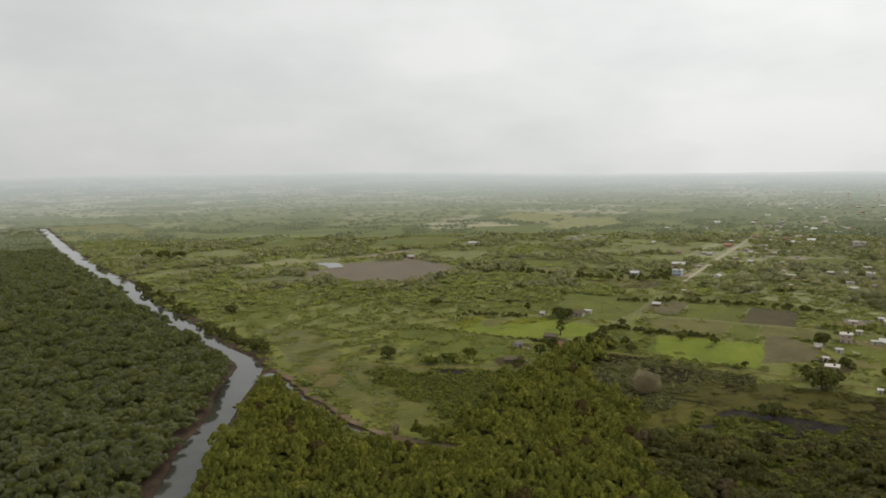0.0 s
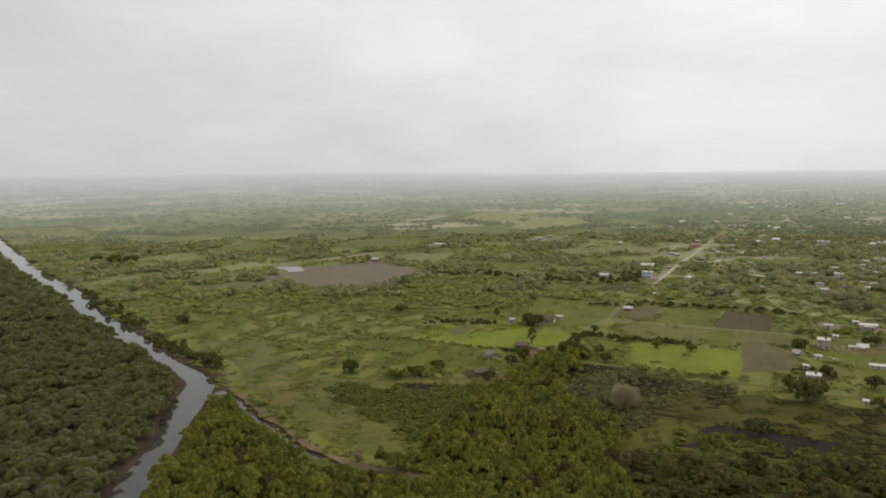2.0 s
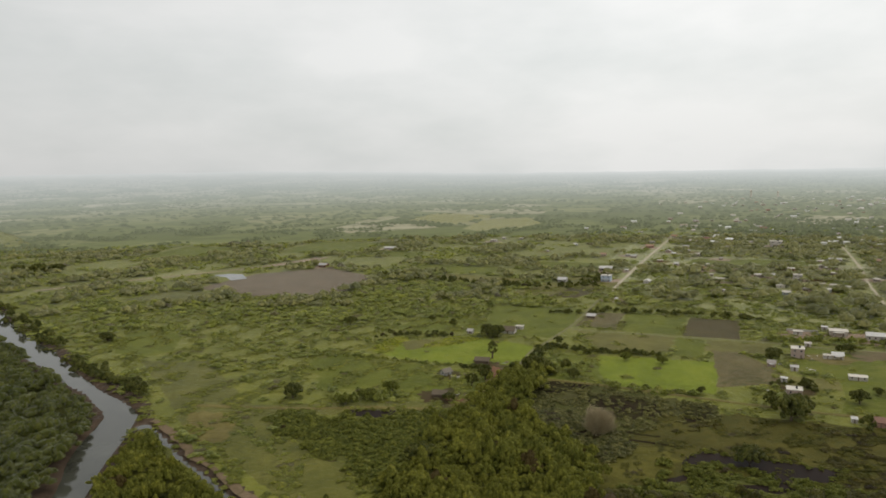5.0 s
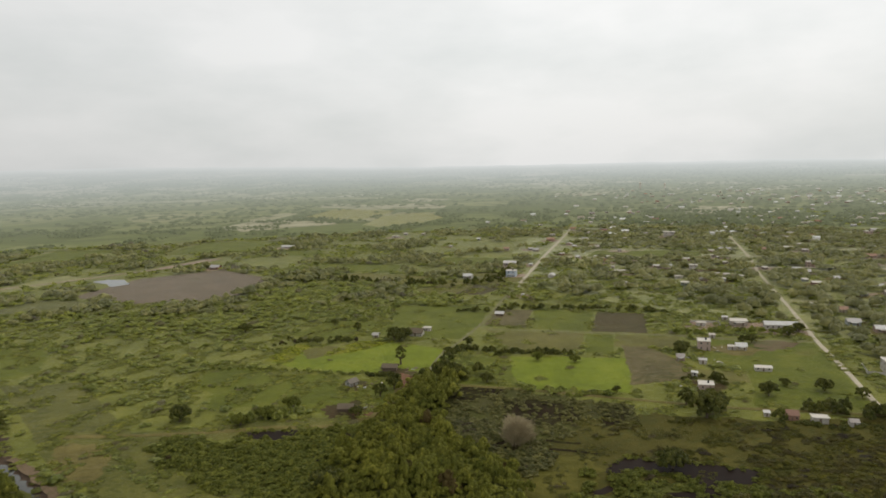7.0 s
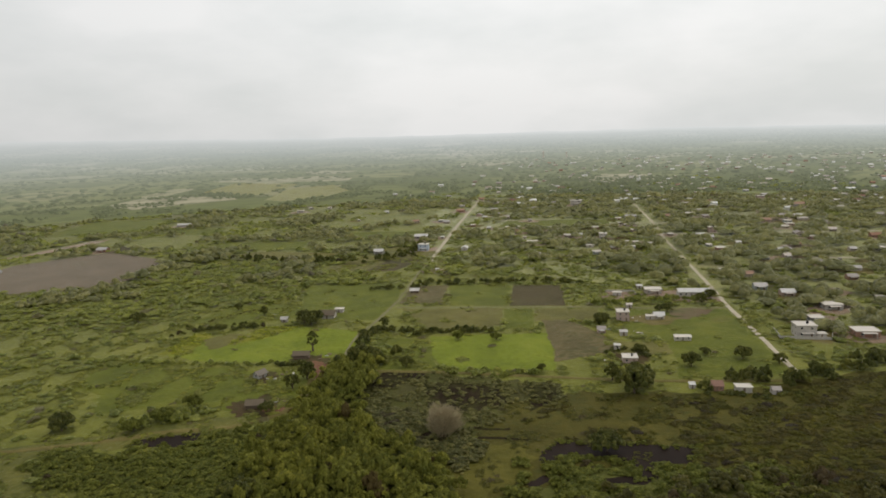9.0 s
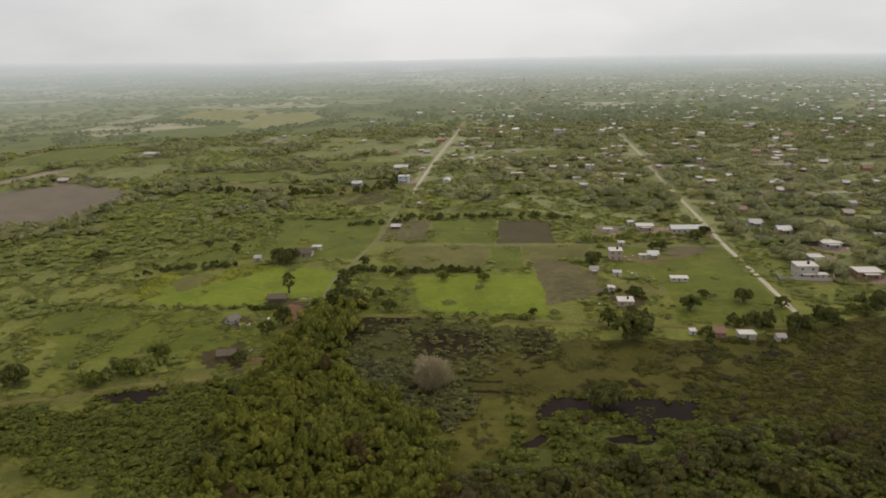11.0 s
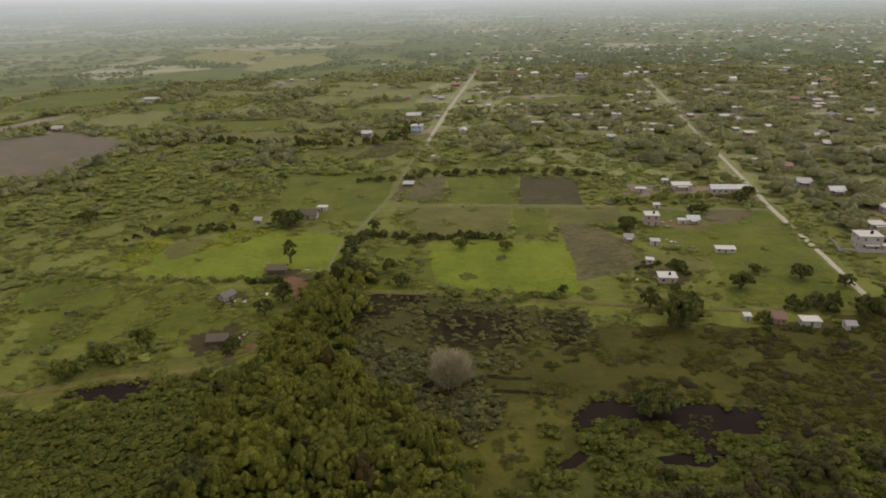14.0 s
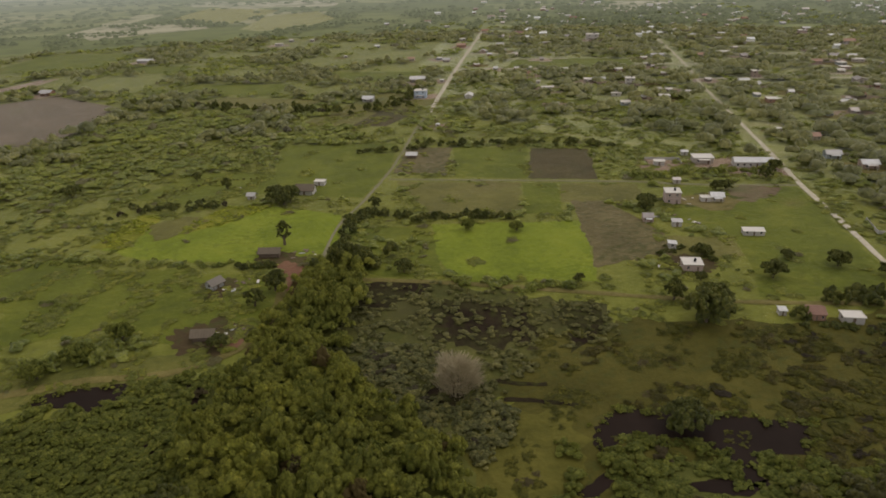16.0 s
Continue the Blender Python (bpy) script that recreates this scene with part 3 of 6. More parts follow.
field([(2, 456), (22, 487), (30, 482), (24, 466), (13, 447)], M_YELLOW, "yellow-green ripening crop strip", 0.10, ragged=2.5)
field([(34, 455), (42, 468), (58, 480), (76, 472), (66, 465), (50, 456)], M_YELLOW, "yellow-green ripening crop strip", 0.10, ragged=2.5)
field([(24, 470), (40, 477), (48, 466), (38, 454), (26, 452)], M_OLIVE, "bare brownish patch within the crop", 0.12, ragged=2.0)
field([(101, 574), (161, 546), (141, 501), (114, 463), (78, 488)], M_MEADOW, "green grazed meadow round the farmhouse", 0.05)
field([(163, 535), (185, 522), (163, 480), (139, 491)], M_SOIL, "brown harrowed field", 0.06)
field([(186, 522), (221, 501), (193, 453), (164, 471)], M_MEADOW, "green field between ploughed plots", 0.06)
field([(222, 499), (249, 483), (222, 436), (194, 452)], M_DARKSOIL, "dark brown ploughed field", 0.06)
field([(136, 478), (188, 449), (168, 413), (134, 428)], M_OLIVE, "olive stubble field with faint rows", 0.06)
field([(188, 448), (202, 440), (180, 400), (169, 412)], M_MEADOW, "green strip field", 0.085)
field([(203, 439), (234, 421), (222, 403), (207, 407), (190, 416)], M_OLIVE, "brownish fallow field", 0.075)
field([(194, 416), (206, 408), (207, 383), (202, 367), (200, 348), (178, 354), (163, 354), (174, 373)], M_SOIL, "grey-brown tilled field", 0.09, ragged=2.0)
field([(201, 366), (213, 359), (225, 353), (215, 338), (206, 343), (194, 350)], M_OLIVE, "brownish fallow yard round the house", 0.12, ragged=2.0)
field([(216, 378), (246, 409), (292, 384), (250, 314), (238, 294), (196, 313), (212, 332), (226, 357)], M_MEADOW, "green paddock between lane and road", 0.05)
field([(-28, 450), (29, 421), (63, 394), (52, 360), (38, 355), (11, 378), (-20, 386)], M_MEADOW, "rough green pasture with dry tufts", 0.05, ragged=4)
field([(-33, 418), (-17, 453), (6, 440), (3, 406)], M_MEADOW, "light green pasture plot", 0.095, ragged=2)
field([(20, 512), (48, 540), (92, 520), (78, 490), (30, 492)], M_MEADOW, "green pasture behind the crop", 0.068, ragged=2)
patch("field", [(58, 300), (96, 302), (118, 262), (120, 232), (56, 232)], M_MARSHLIGHT, 0.015, "pale marsh grass at the foot of the thickets", "field", 3.0, 2.5)
patch("marsh_ground", [(128, 322), (192, 294), (262, 284), (330, 252), (310, 150), (124, 150)], M_MARSH, 0.012, "damp olive marsh meadow", "ground", 3.0, 4.0)
patch("field", CLEARING, M_MARSH, 0.05, "open marsh meadow clearing", "field", 5.0, 2.5)
patch("field", [(92, 297), (112, 291), (102, 266), (86, 268)], M_MARSHLIGHT, 0.075, "bright grass strip in the marsh", "field", 4.0, 2.5)
patch("field", STRIP, M_LIGHTGRASS, 0.05, "yellowish grass strip along the creek", "field", 5.0)
field([(-80, 372), (-20, 364), (10, 362), (40, 356), (24, 345), (-16, 350), (-60, 352)], M_LIGHTGRASS, "dry grass bank of the path", 0.06, ragged=3)
patch("field", [(-75, 361), (-58, 360), (-51, 347), (-53, 331), (-59, 323), (-70, 334)], M_DRYGRASS, 0.066, "dry yellowish bare patch in the riverside grass", "field", 3.0, 2.0)
field([(-148, 540), (-117, 522), (-112, 478), (-128, 462), (-160, 500)], M_MEADOW, "pale green riverside meadow", 0.05, ragged=4)
field([(-150, 716), (-108, 800), (-32, 826), (14, 750), (0, 690), (-35, 640), (-88, 660)], M_FARSOIL, "grey-brown ploughed field", 0.10, ragged=1)
field([(-232, 786), (-184, 860), (-160, 826), (-211, 772)], M_PALE, "pale green strip field", 0.10, ragged=2)
field([(726, 845), (800, 800), (835, 850), (770, 890)], M_MEADOW, "green sports field among the houses", 0.12, ragged=3)
field([(184, 1285), (262, 1500), (366, 1545), (352, 1365), (270, 1250), (205, 1238)], M_PALE, "pale sunlit pasture", 0.7, ragged=4)
field([(106, 1563), (200, 1800), (312, 1640), (262, 1510), (190, 1400)], M_PALE, "dry yellowish pasture", 0.75, ragged=4)
field([(60, 735), (125, 668), (160, 690), (95, 745)], M_OLIVE, "olive fallow field before a tree line", 0.07, ragged=3)
field([(-285, 990), (-255, 1120), (-170, 1085), (-215, 985)], M_MEADOW, "green pasture on the plain", 0.08, ragged=5)
field([(-120, 1000), (-60, 1130), (40, 1090), (-10, 985)], M_MEADOW, "pale green pasture on the plain", 0.08, ragged=5)
field([(-330, 1180), (-250, 1330), (-130, 1290), (-190, 1160)], M_LIGHTGRASS, "pale green pasture on the plain", 0.08, ragged=5)
field([(30, 1180), (80, 1300), (160, 1260), (120, 1150)], M_MEADOW, "green pasture on the plain", 0.08, ragged=5)
patch("field", [(265, 399), (276, 397), (284, 386), (276, 380), (260, 379), (253, 385)], M_ERODED, 0.10, "dry tan ground beside the lane", "field", 2.5, 2.0)
field([(240, 577), (262, 590), (268, 572)], M_YARD, "bare earth patch at the wood's edge", 0.09, ragged=2)
plots = random.Random(21)
made = 0
while made < 16:
    px, py = plots.uniform(-420, 420), plots.uniform(640, 1400)
    w, d = plots.uniform(20, 50), plots.uniform(18, 45)
    box = [tuple((Vector((px, py, 0)) + U * (a * w) + V * (b * d)).xy) for a, b in ((-1, -1), (1, -1), (1, 1), (-1, 1))]
    bx, by = np.array([b[0] for b in box] + [px]), np.array([b[1] for b in box] + [py])
    if (bx < np.interp(by, RIVER[::-1, 1], RIVER[::-1, 0]) + 25).any() or line_distance(bx, by, ROAD_WEST).min() < 20 or line_distance(bx, by, FAR_TRACK).min() < 15:
        continue
    if any(inside(bx, by, f).any() or inside(np.array([p[0] for p in f]), np.array([p[1] for p in f]), box).any() for f in FIELDS) or (bx * U.x + by * U.y).max() > -20:
        continue
    field(box, plots.choice((M_MEADOW, M_GROUND, M_LIGHTGRASS, M_GROUND, M_MEADOW)), "pasture plot between tree lines on the plain", 0.11 + 0.006 * made, ragged=3)
    made += 1
field([(262, 590), (330, 552), (345, 575), (300, 612)], M_MEADOW, "green paddock in the village", 0.06, ragged=3)
field([(330, 745), (440, 690), (470, 735), (385, 800)], M_MEADOW, "green common among the houses", 0.06, ragged=3)
field([(250, 640), (200, 632), (150, 600), (120, 620), (160, 660), (210, 700)], M_OLIVE, "olive fallow field beside the road", 0.06, ragged=3)
field([(170, 590), (150, 600), (185, 640), (210, 625)], M_DARKSOIL, "dark tilled plot beside the road", 0.09, ragged=1.5)
patch("village_ground", [(262, 480), (320, 425), (300, 385), (330, 300), (700, 420), (1100, 780), (800, 1250), (560, 1240), (300, 860), (215, 640)], M_VILLAGE, 0.035, "dusty and grassy ground between village houses", "ground", 6.0)
patch("swamp", SWAMP, M_SWAMPGRASS, 0.04, "wet dark green swamp ground", "ground", 4.0)
for mud in MUDS:
    patch("swamp_mud", mud, M_MUD, 0.08, "black swamp mud between low shrubs", "mud", 3.5, 2.0)
patch("forest_floor", WOOD, M_FOREST_FLOOR, 0.03, "dark littered floor of the mangrove wood", "ground", 2.0)
patch("forest_floor", [(-122, 372), (-140, 385), (-170, 437), (-215, 502), (-255, 557), (-335, 678), (-440, 821), (-612, 1081), (-880, 1479), (-1500, 1500), (-900, 700), (-300, 100), (-98, 120), (-106, 228), (-113, 305), (-120, 350)],
      M_FOREST_FLOOR, 0.02, "dark littered floor of the mangrove wood", "ground", 0.5)
patch("forest_floor", LUSH, M_FOREST_FLOOR, 0.025, "dark wet floor under lush shrubs", "ground", 2.0)
patch("forest_floor", POND_SHRUBS, M_FOREST_FLOOR, 0.025, "dark wet floor under lush shrubs", "ground", 2.0)
patch("marsh_ground", MARSH_EAST, M_MARSH, 0.045, "dark damp ground under marsh scrub", "ground", 5.0)
for spot in ([(60, 422), (72, 414), (80, 404), (70, 398), (60, 408)], [(28, 372), (42, 376), (50, 362), (38, 352), (26, 358)],
             [(36, 404), (48, 402), (50, 392), (38, 390)], [(226, 402), (252, 396), (262, 384), (232, 386)], [(180, 345), (196, 348), (204, 338), (190, 332)]):
    patch("yard", spot, M_YARD, 0.13, "trodden bare earth yard", "yard", 3.2, 1.0)

for line in ([(101, 308), (106, 304), (112, 301)], [(99, 300), (106, 296), (114, 290)], [(70, 372), (84, 376), (96, 370)]):
    ribbon("ditch", smooth_line(line, 2.0), 1.6, M_MUD, 0.09, "dark muddy drainage ditch in the marsh", "ditch", 0.5, 14)

# ---- roads ----
ribbon("road", ROAD_WEST, 3.2, M_ROAD, 0.16, "straight pale unpaved village road", "road", 0.2)
ribbon("road", FARM_ROAD, 1.3, M_FARMROAD, 0.15, "narrow grassy farm road between the fields", "road", 0.3, 12)
ribbon("road", ROAD_EAST, 2.4, M_ROAD, 0.16, "straight pale unpaved road past the houses", "road", 0.2, 2)
ribbon("lane", LANE, 1.8, M_FARMROAD, 0.14, "narrow dirt lane between the fields", "road", 0.3, 3)
ribbon("track", TRACK, 2.6, M_DRYGRASS, 0.14, "grassy cart track along the swamp", "road", 0.35, 4)
ribbon("cross_street", CROSS, 4.5, M_ROAD, 0.18, "unpaved side street", "road", 0.2, 5)
ribbon("cross_street", CROSS_B, 4.0, M_ROAD, 0.18, "unpaved side street", "road", 0.2, 6)
ribbon("cross_street", CROSS_C, 4.0, M_ROAD, 0.18, "unpaved side street", "road", 0.2, 7)
for i, street in enumerate(STREETS):
    ribbon("side_street", street, 3.6, M_ROAD, 0.18, "short unpaved side street between houses", "road", 0.2, 30 + i)
patch("bare_earth", [(-112, 854), (-90, 862), (-60, 884), (-40, 918), (-52, 930), (-74, 902), (-98, 876)], M_BAREYARD, 0.13, "bare tan earth where the track widens", "bare earth", 2.0)
ribbon("far_track", FAR_TRACK, 7.0, M_BAREYARD, 0.18, "wide pale dirt track past the ploughed field", "road", 0.2, 8)
ribbon("footpath", PATH_SOUTH, 3.0, M_DRYGRASS, 0.15, "worn grassy footpath", "path", 0.3, 9)

# ---- foliage ----


def crown_template(seed, lobes, segs, rings, cards, size, low=-0.4, spread=0.66, full=1.0):
    """A crown of rounded leafy lobes with loose leaf clumps on them, 2 across and 1 high: points, quads, which quads are rounded."""
    rr = np.random.default_rng(seed)
    pts, quads, rounded = [], [], []
    for i in range(lobes):
        a = 2.4 * i + rr.uniform(-0.5, 0.5)
        ro = 0.0 if i == 0 and lobes > 2 else spread * math.sqrt(max(i, 0.5) / lobes) * rr.uniform(0.85, 1.2)
        c = np.array([ro * math.cos(a), ro * math.sin(a), 0.10 + 0.56 * max(0.12, 1 - (ro / 0.85) ** 2) * rr.uniform(0.75, 1.15)])
        lr = rr.uniform(0.32, 0.46) * (1.25 if i == 0 else 1.0) * (1.3 if lobes < 4 else 1.0) * full
        turn = rr.uniform(0, 6.28)
        n = len(pts)
        for e in np.linspace(low, 1.5, rings + 1):
            for k in range(segs):
                b = turn + 6.2832 * k / segs
                pts.append(c + lr * rr.uniform(0.76, 1.22) * np.array([math.cos(b) * math.cos(e), math.sin(b) * math.cos(e), 0.85 * math.sin(e)]))
        for j in range(rings):
            for k in range(segs):
                quads.append([n + j * segs + k, n + j * segs + (k + 1) % segs, n + (j + 1) * segs + (k + 1) % segs, n + (j + 1) * segs + k])
                rounded.append(True)
        for _ in range(cards):
            d = rr.normal(size=3)
            d[2] = abs(d[2]) * 1.2 - 0.2
            d /= np.linalg.norm(d)
            p = c + d * lr * np.array([1, 1, 0.85]) * rr.uniform(0.97, 1.14)
            nrm = d + rr.normal(size=3) * 0.4
            nrm /= np.linalg.norm(nrm)
            spray(pts, quads, rounded, rr, p, nrm, size)
    v = np.array(pts)
    v[:, 2] = np.maximum(v[:, 2], 0.02)
    return v, np.array(quads), np.array(rounded)


def spray(pts, quads, rounded, rr, p, nrm, size):
    """One ragged spray of leaves."""
    t1 = np.cross(nrm, rr.normal(size=3))
    t1 /= np.linalg.norm(t1)
    t2 = np.cross(nrm, t1)
    w, h = size * rr.uniform(0.6, 1.25, 2)
    n = len(pts)
    pts += [p - t1 * w * 0.5 - t2 * h * rr.uniform(0.15, 0.5), p + t1 * w * rr.uniform(0.2, 0.55) - t2 * h * 0.47,
            p + t1 * w * 0.5 + t2 * h * rr.uniform(0.15, 0.5), p - t1 * w * rr.uniform(0.2, 0.55) + t2 * h * 0.5]
    quads.append([n, n + 1, n + 2, n + 3])
    rounded.append(False)


def carpet_template(seed, cards, size, tilt):
    """A low spreading tuft of overlapping leaf sprays, 2 across and 1 high."""
    rr = np.random.default_rng(seed)
    pts, quads, rounded = [], [], []
    bumps = [(rr.uniform(-0.5, 0.5), rr.uniform(-0.5, 0.5), rr.uniform(0.3, 0.5)) for _ in range(4)]
    for i in range(cards):
        rho, a = 0.95 * math.sqrt((i + 0.5) / cards), 2.4 * i + rr.uniform(-0.4, 0.4)
        x, y = rho * math.cos(a), rho * math.sin(a)
        lift = max(max(0.0, 1 - ((x - bx) ** 2 + (y - by) ** 2) / br ** 2) for bx, by, br in bumps)
        p = np.array([x, y, (0.30 + 0.7 * lift) * (1 - 0.75 * rho ** 2) * rr.uniform(0.75, 1.1) + 0.06])
        nrm = np.array([x * 0.45, y * 0.45, 1.0]) + rr.normal(size=3) * tilt
        nrm /= np.linalg.norm(nrm)
        spray(pts, quads, rounded, rr, p, nrm, size)
    v = np.array(pts)
    v[:, 2] = np.maximum(v[:, 2], 0.02)
    return v, np.array(quads), np.array(rounded)


TUFT = [carpet_template(130 + i, 12, 0.62, 0.16) for i in range(8)]
FULL = [crown_template(10 + i, 9, 5, 2, 6, 0.20, -0.3, 0.72, 0.78) for i in range(10)]
PAD = [crown_template(110 + i, 7, 5, 2, 4, 0.19, 0.0, 0.80, 0.80) for i in range(10)]
PUFF = [crown_template(150 + i, 3, 5, 2, 5, 0.28, 0.0, 0.7) for i in range(10)]
HALF = [crown_template(30 + i, 4, 5, 2, 6, 0.26, -0.2) for i in range(10)]
LITE = [crown_template(50 + i, 3, 5, 2, 3, 0.34, 0.0) for i in range(10)]
BROAD = [crown_template(190 + i, 3, 7, 2, 5, 0.26, -0.1, 0.5, 1.0) for i in range(10)]
LOW = [crown_template(170 + i, 2, 5, 1, 3, 0.5, 0.05) for i in range(10)]
DOT = [crown_template(90 + i, 1, 6, 2, 0, 0.5, 0.05) for i in range(8)]
SPOT = [crown_template(70 + i, 2, 5, 2, 1, 0.5, 0.05) for i in range(8)]


def foliage_mesh(name, items, templates, material):
    """One mesh of all the crowns: rows of x, y, radius, height, base height, shade."""
    rr = np.random.default_rng(len(items))
    items = np.asarray(items, float)
    pick = rr.integers(0, len(templates), len(items))
    turn = rr.uniform(0, 6.28, len(items))
    blocks, tints, corners, rounds, total = [], [], [], [], 0
    ground = height(items[:, 0], items[:, 1])
    for k, (tv, tq, tr) in enumerate(templates):
        sel = np.where(pick == k)[0]
        if not len(sel):
            continue
        c, s = np.cos(turn[sel])[:, None], np.sin(turn[sel])[:, None]
        x = tv[None, :, 0] * items[sel, 2][:, None]
        y = tv[None, :, 1] * (items[sel, 2] * rr.uniform(0.8, 1.2, len(sel)))[:, None]
        z = tv[None, :, 2] * items[sel, 3][:, None] + (items[sel, 4] + ground[sel])[:, None]
        blocks.append(np.stack([x * c - y * s + items[sel, 0][:, None], x * s + y * c + items[sel, 1][:, None], z], -1).reshape(-1, 3))
        tints.append(np.repeat(items[sel, 5], len(tv)))
        corners.append((tq[None] + (np.arange(len(sel)) * len(tv))[:, None, None] + total).reshape(-1))
        rounds.append(np.tile(tr, len(sel)))
        total += len(sel) * len(tv)
    co, tint = np.concatenate(blocks).astype(np.float32), np.concatenate(tints).astype(np.float32)
    corner = np.concatenate(corners).astype(np.int32)
    nq = len(corner) // 4
    me = bpy.data.meshes.new(name)
    me.vertices.add(len(co))
    me.vertices.foreach_set("co", co.ravel())
    me.loops.add(nq * 4)
    me.loops.foreach_set("vertex_index", corner)
    me.polygons.add(nq)
    me.polygons.foreach_set("loop_start", np.arange(0, nq * 4, 4, dtype=np.int32))
    me.attributes.new("tint", "FLOAT", "POINT").data.foreach_set("value", tint)
    me.update(calc_edges=True)
    me.polygons.foreach_set("use_smooth", np.concatenate(rounds))
    me.materials.append(material)
    return me


def foliage(name, items, templates, material, label, category):
    if len(items):
        return tagged(new(name, foliage_mesh(name, items, templates, material)), label, category, kind="stuff")


def jittered(x0, x1, y0, y1, step, seed):
    rr = np.random.default_rng(seed)
    X, Y = np.meshgrid(np.arange(x0, x1, step), np.arange(y0, y1, step))
    x = X.ravel() + rr.uniform(-0.48, 0.48, X.size) * step
    y = Y.ravel() + rr.uniform(-0.48, 0.48, X.size) * step
    a = np.degrees(np.arctan2(x, y + 40))
    keep = (a > -37) & (a < 61)
    return x[keep], y[keep], rr


def rows_of(x, y, rr, r, h, base=0.0):
    n = len(x)
    rad = rr.uniform(r[0], r[1], n)
    hh = rr.uniform(h[0], h[1], n) * (0.6 + 0.4 * rad / r[1])
    return np.stack([x, y, rad, hh, np.full(n, base), rr.uniform(0, 1, n)], 1)


HOUSES = []


def open_mask(x, y, margin=1.0):
    """True where neither field, road, water nor house stands in the way."""
    ok = np.ones(x.shape, bool)
    for f in FIELDS + CLEAR:
        ok &= ~inside(x, y, f)
    for line, w in ((FARM_ROAD, 3.0), (ROAD_WEST, 4.2), (ROAD_EAST, 4.2), (LANE, 3.0), (TRACK, 3.0), (CROSS, 4.0), (CROSS_B, 4.0), (CROSS_C, 4.0), (FAR_TRACK, 13.0), (PATH_SOUTH, 3.0), (CREEK, 4.5), *((p, 3.5) for p in STREETS)):
        ok &= line_distance(x, y, line) > w + margin
    for hx, hy, hr in HOUSES:
        d = np.hypot(x - hx, y - hy)
        ok &= (d > hr + 3.0) & (np.hypot(x - hx + 3.0, y - hy + 6.0) > hr + 2.0)
    return ok

# ---- houses ----


def add_box(bm, x0, x1, y0, y1, z0, z1):
    v = [bm.verts.new(p) for p in ((x0, y0, z0), (x1, y0, z0), (x1, y1, z0), (x0, y1, z0), (x0, y0, z1), (x1, y0, z1), (x1, y1, z1), (x0, y1, z1))]
    for f in ((3, 2, 1, 0), (4, 5, 6, 7), (0, 1, 5, 4), (1, 2, 6, 5), (2, 3, 7, 6), (3, 0, 4, 7)):
        bm.faces.new([v[i] for i in f])


def part(name, bm, material, parent, label=""):
    """Links a bmesh as one mesh under a thing or a part."""
    me = bpy.data.meshes.new(name)
    bm.to_mesh(me)
    bm.free()
    me.materials.append(material)
    ob = new(name, me)
    ob.parent = parent
    return tagged(ob, label)


def thing(name, label, category, group=""):
    e = new(name)
    e.empty_display_size = 1.0
    return tagged(e, label, category, group)


def wall_run(bm, side, w, d, h, z0, holes):
    """One wall with real openings: holes are (along, bottom, width, height)."""
    length = w if side in "fb" else d - 0.36
    th = 0.18
    cuts = sorted(holes)
    spans, x = [], -length / 2
    for c, b, hw, hh in cuts:
        spans.append((x, c - hw / 2, z0, z0 + h))
        if b > 0.05:
            spans.append((c - hw / 2, c + hw / 2, z0, z0 + b))
        spans.append((c - hw / 2, c + hw / 2, z0 + b + hh, z0 + h))
        x = c + hw / 2
    spans.append((x, length / 2, z0, z0 + h))
    for a, b, lo, hi in spans:
        if side == "f":
            add_box(bm, a, b, -d / 2, -d / 2 + th, lo, hi)
        elif side == "b":
            add_box(bm, a, b, d / 2 - th, d / 2, lo, hi)
        elif side == "l":
            add_box(bm, -w / 2, -w / 2 + th, a, b, lo, hi)
        else:
            add_box(bm, w / 2 - th, w / 2, a, b, lo, hi)


def fill_hole(parent, side, w, d, z0, hole, m_frame, m_pane):
    """A door or window set into its opening."""
    c, b, hw, hh = hole
    m = {"f": pose(c, -d / 2 + 0.07, z0 + b), "b": pose(c, d / 2 - 0.07, z0 + b, 0, 0, 180), "l": pose(-w / 2 + 0.07, c, z0 + b, 0, 0, -90), "r": pose(w / 2 - 0.07, c, z0 + b, 0, 0, 90)}[side]
    bm = bmesh.new()
    if b < 0.05:
        add_box(bm, -hw / 2, hw / 2, 0.02, 0.07, 0.01, hh)
        for k in range(2):
            add_box(bm, -hw * 0.36, hw * 0.36, -0.005, 0.02, hh * (0.1 + 0.45 * k), hh * (0.45 + 0.45 * k))
        o = part("door", bm, M_WOOD, parent)
        o.matrix_local = m
        bm = bmesh.new()
        add_box(bm, hw * 0.36, hw * 0.42, -0.05, 0.0, 0.95, 1.05)
        part("door_handle", bm, M_DARK, o)
    else:
        for x0, x1, lo, hi in ((-hw / 2, -hw / 2 + 0.08, 0, hh), (hw / 2 - 0.08, hw / 2, 0, hh), (-hw / 2 + 0.08, hw / 2 - 0.08, 0, 0.08), (-hw / 2 + 0.08, hw / 2 - 0.08, hh - 0.08, hh), (-0.03, 0.03, 0.08, hh - 0.08)):
            add_box(bm, x0, x1, 0, 0.07, lo, hi)
        o = part("window", bm, m_frame, parent)
        o.matrix_local = m
        bm = bmesh.new()
        add_box(bm, -hw / 2 + 0.08, hw / 2 - 0.08, 0.025, 0.035, 0.08, hh - 0.08)
        part("pane", bm, m_pane, o)


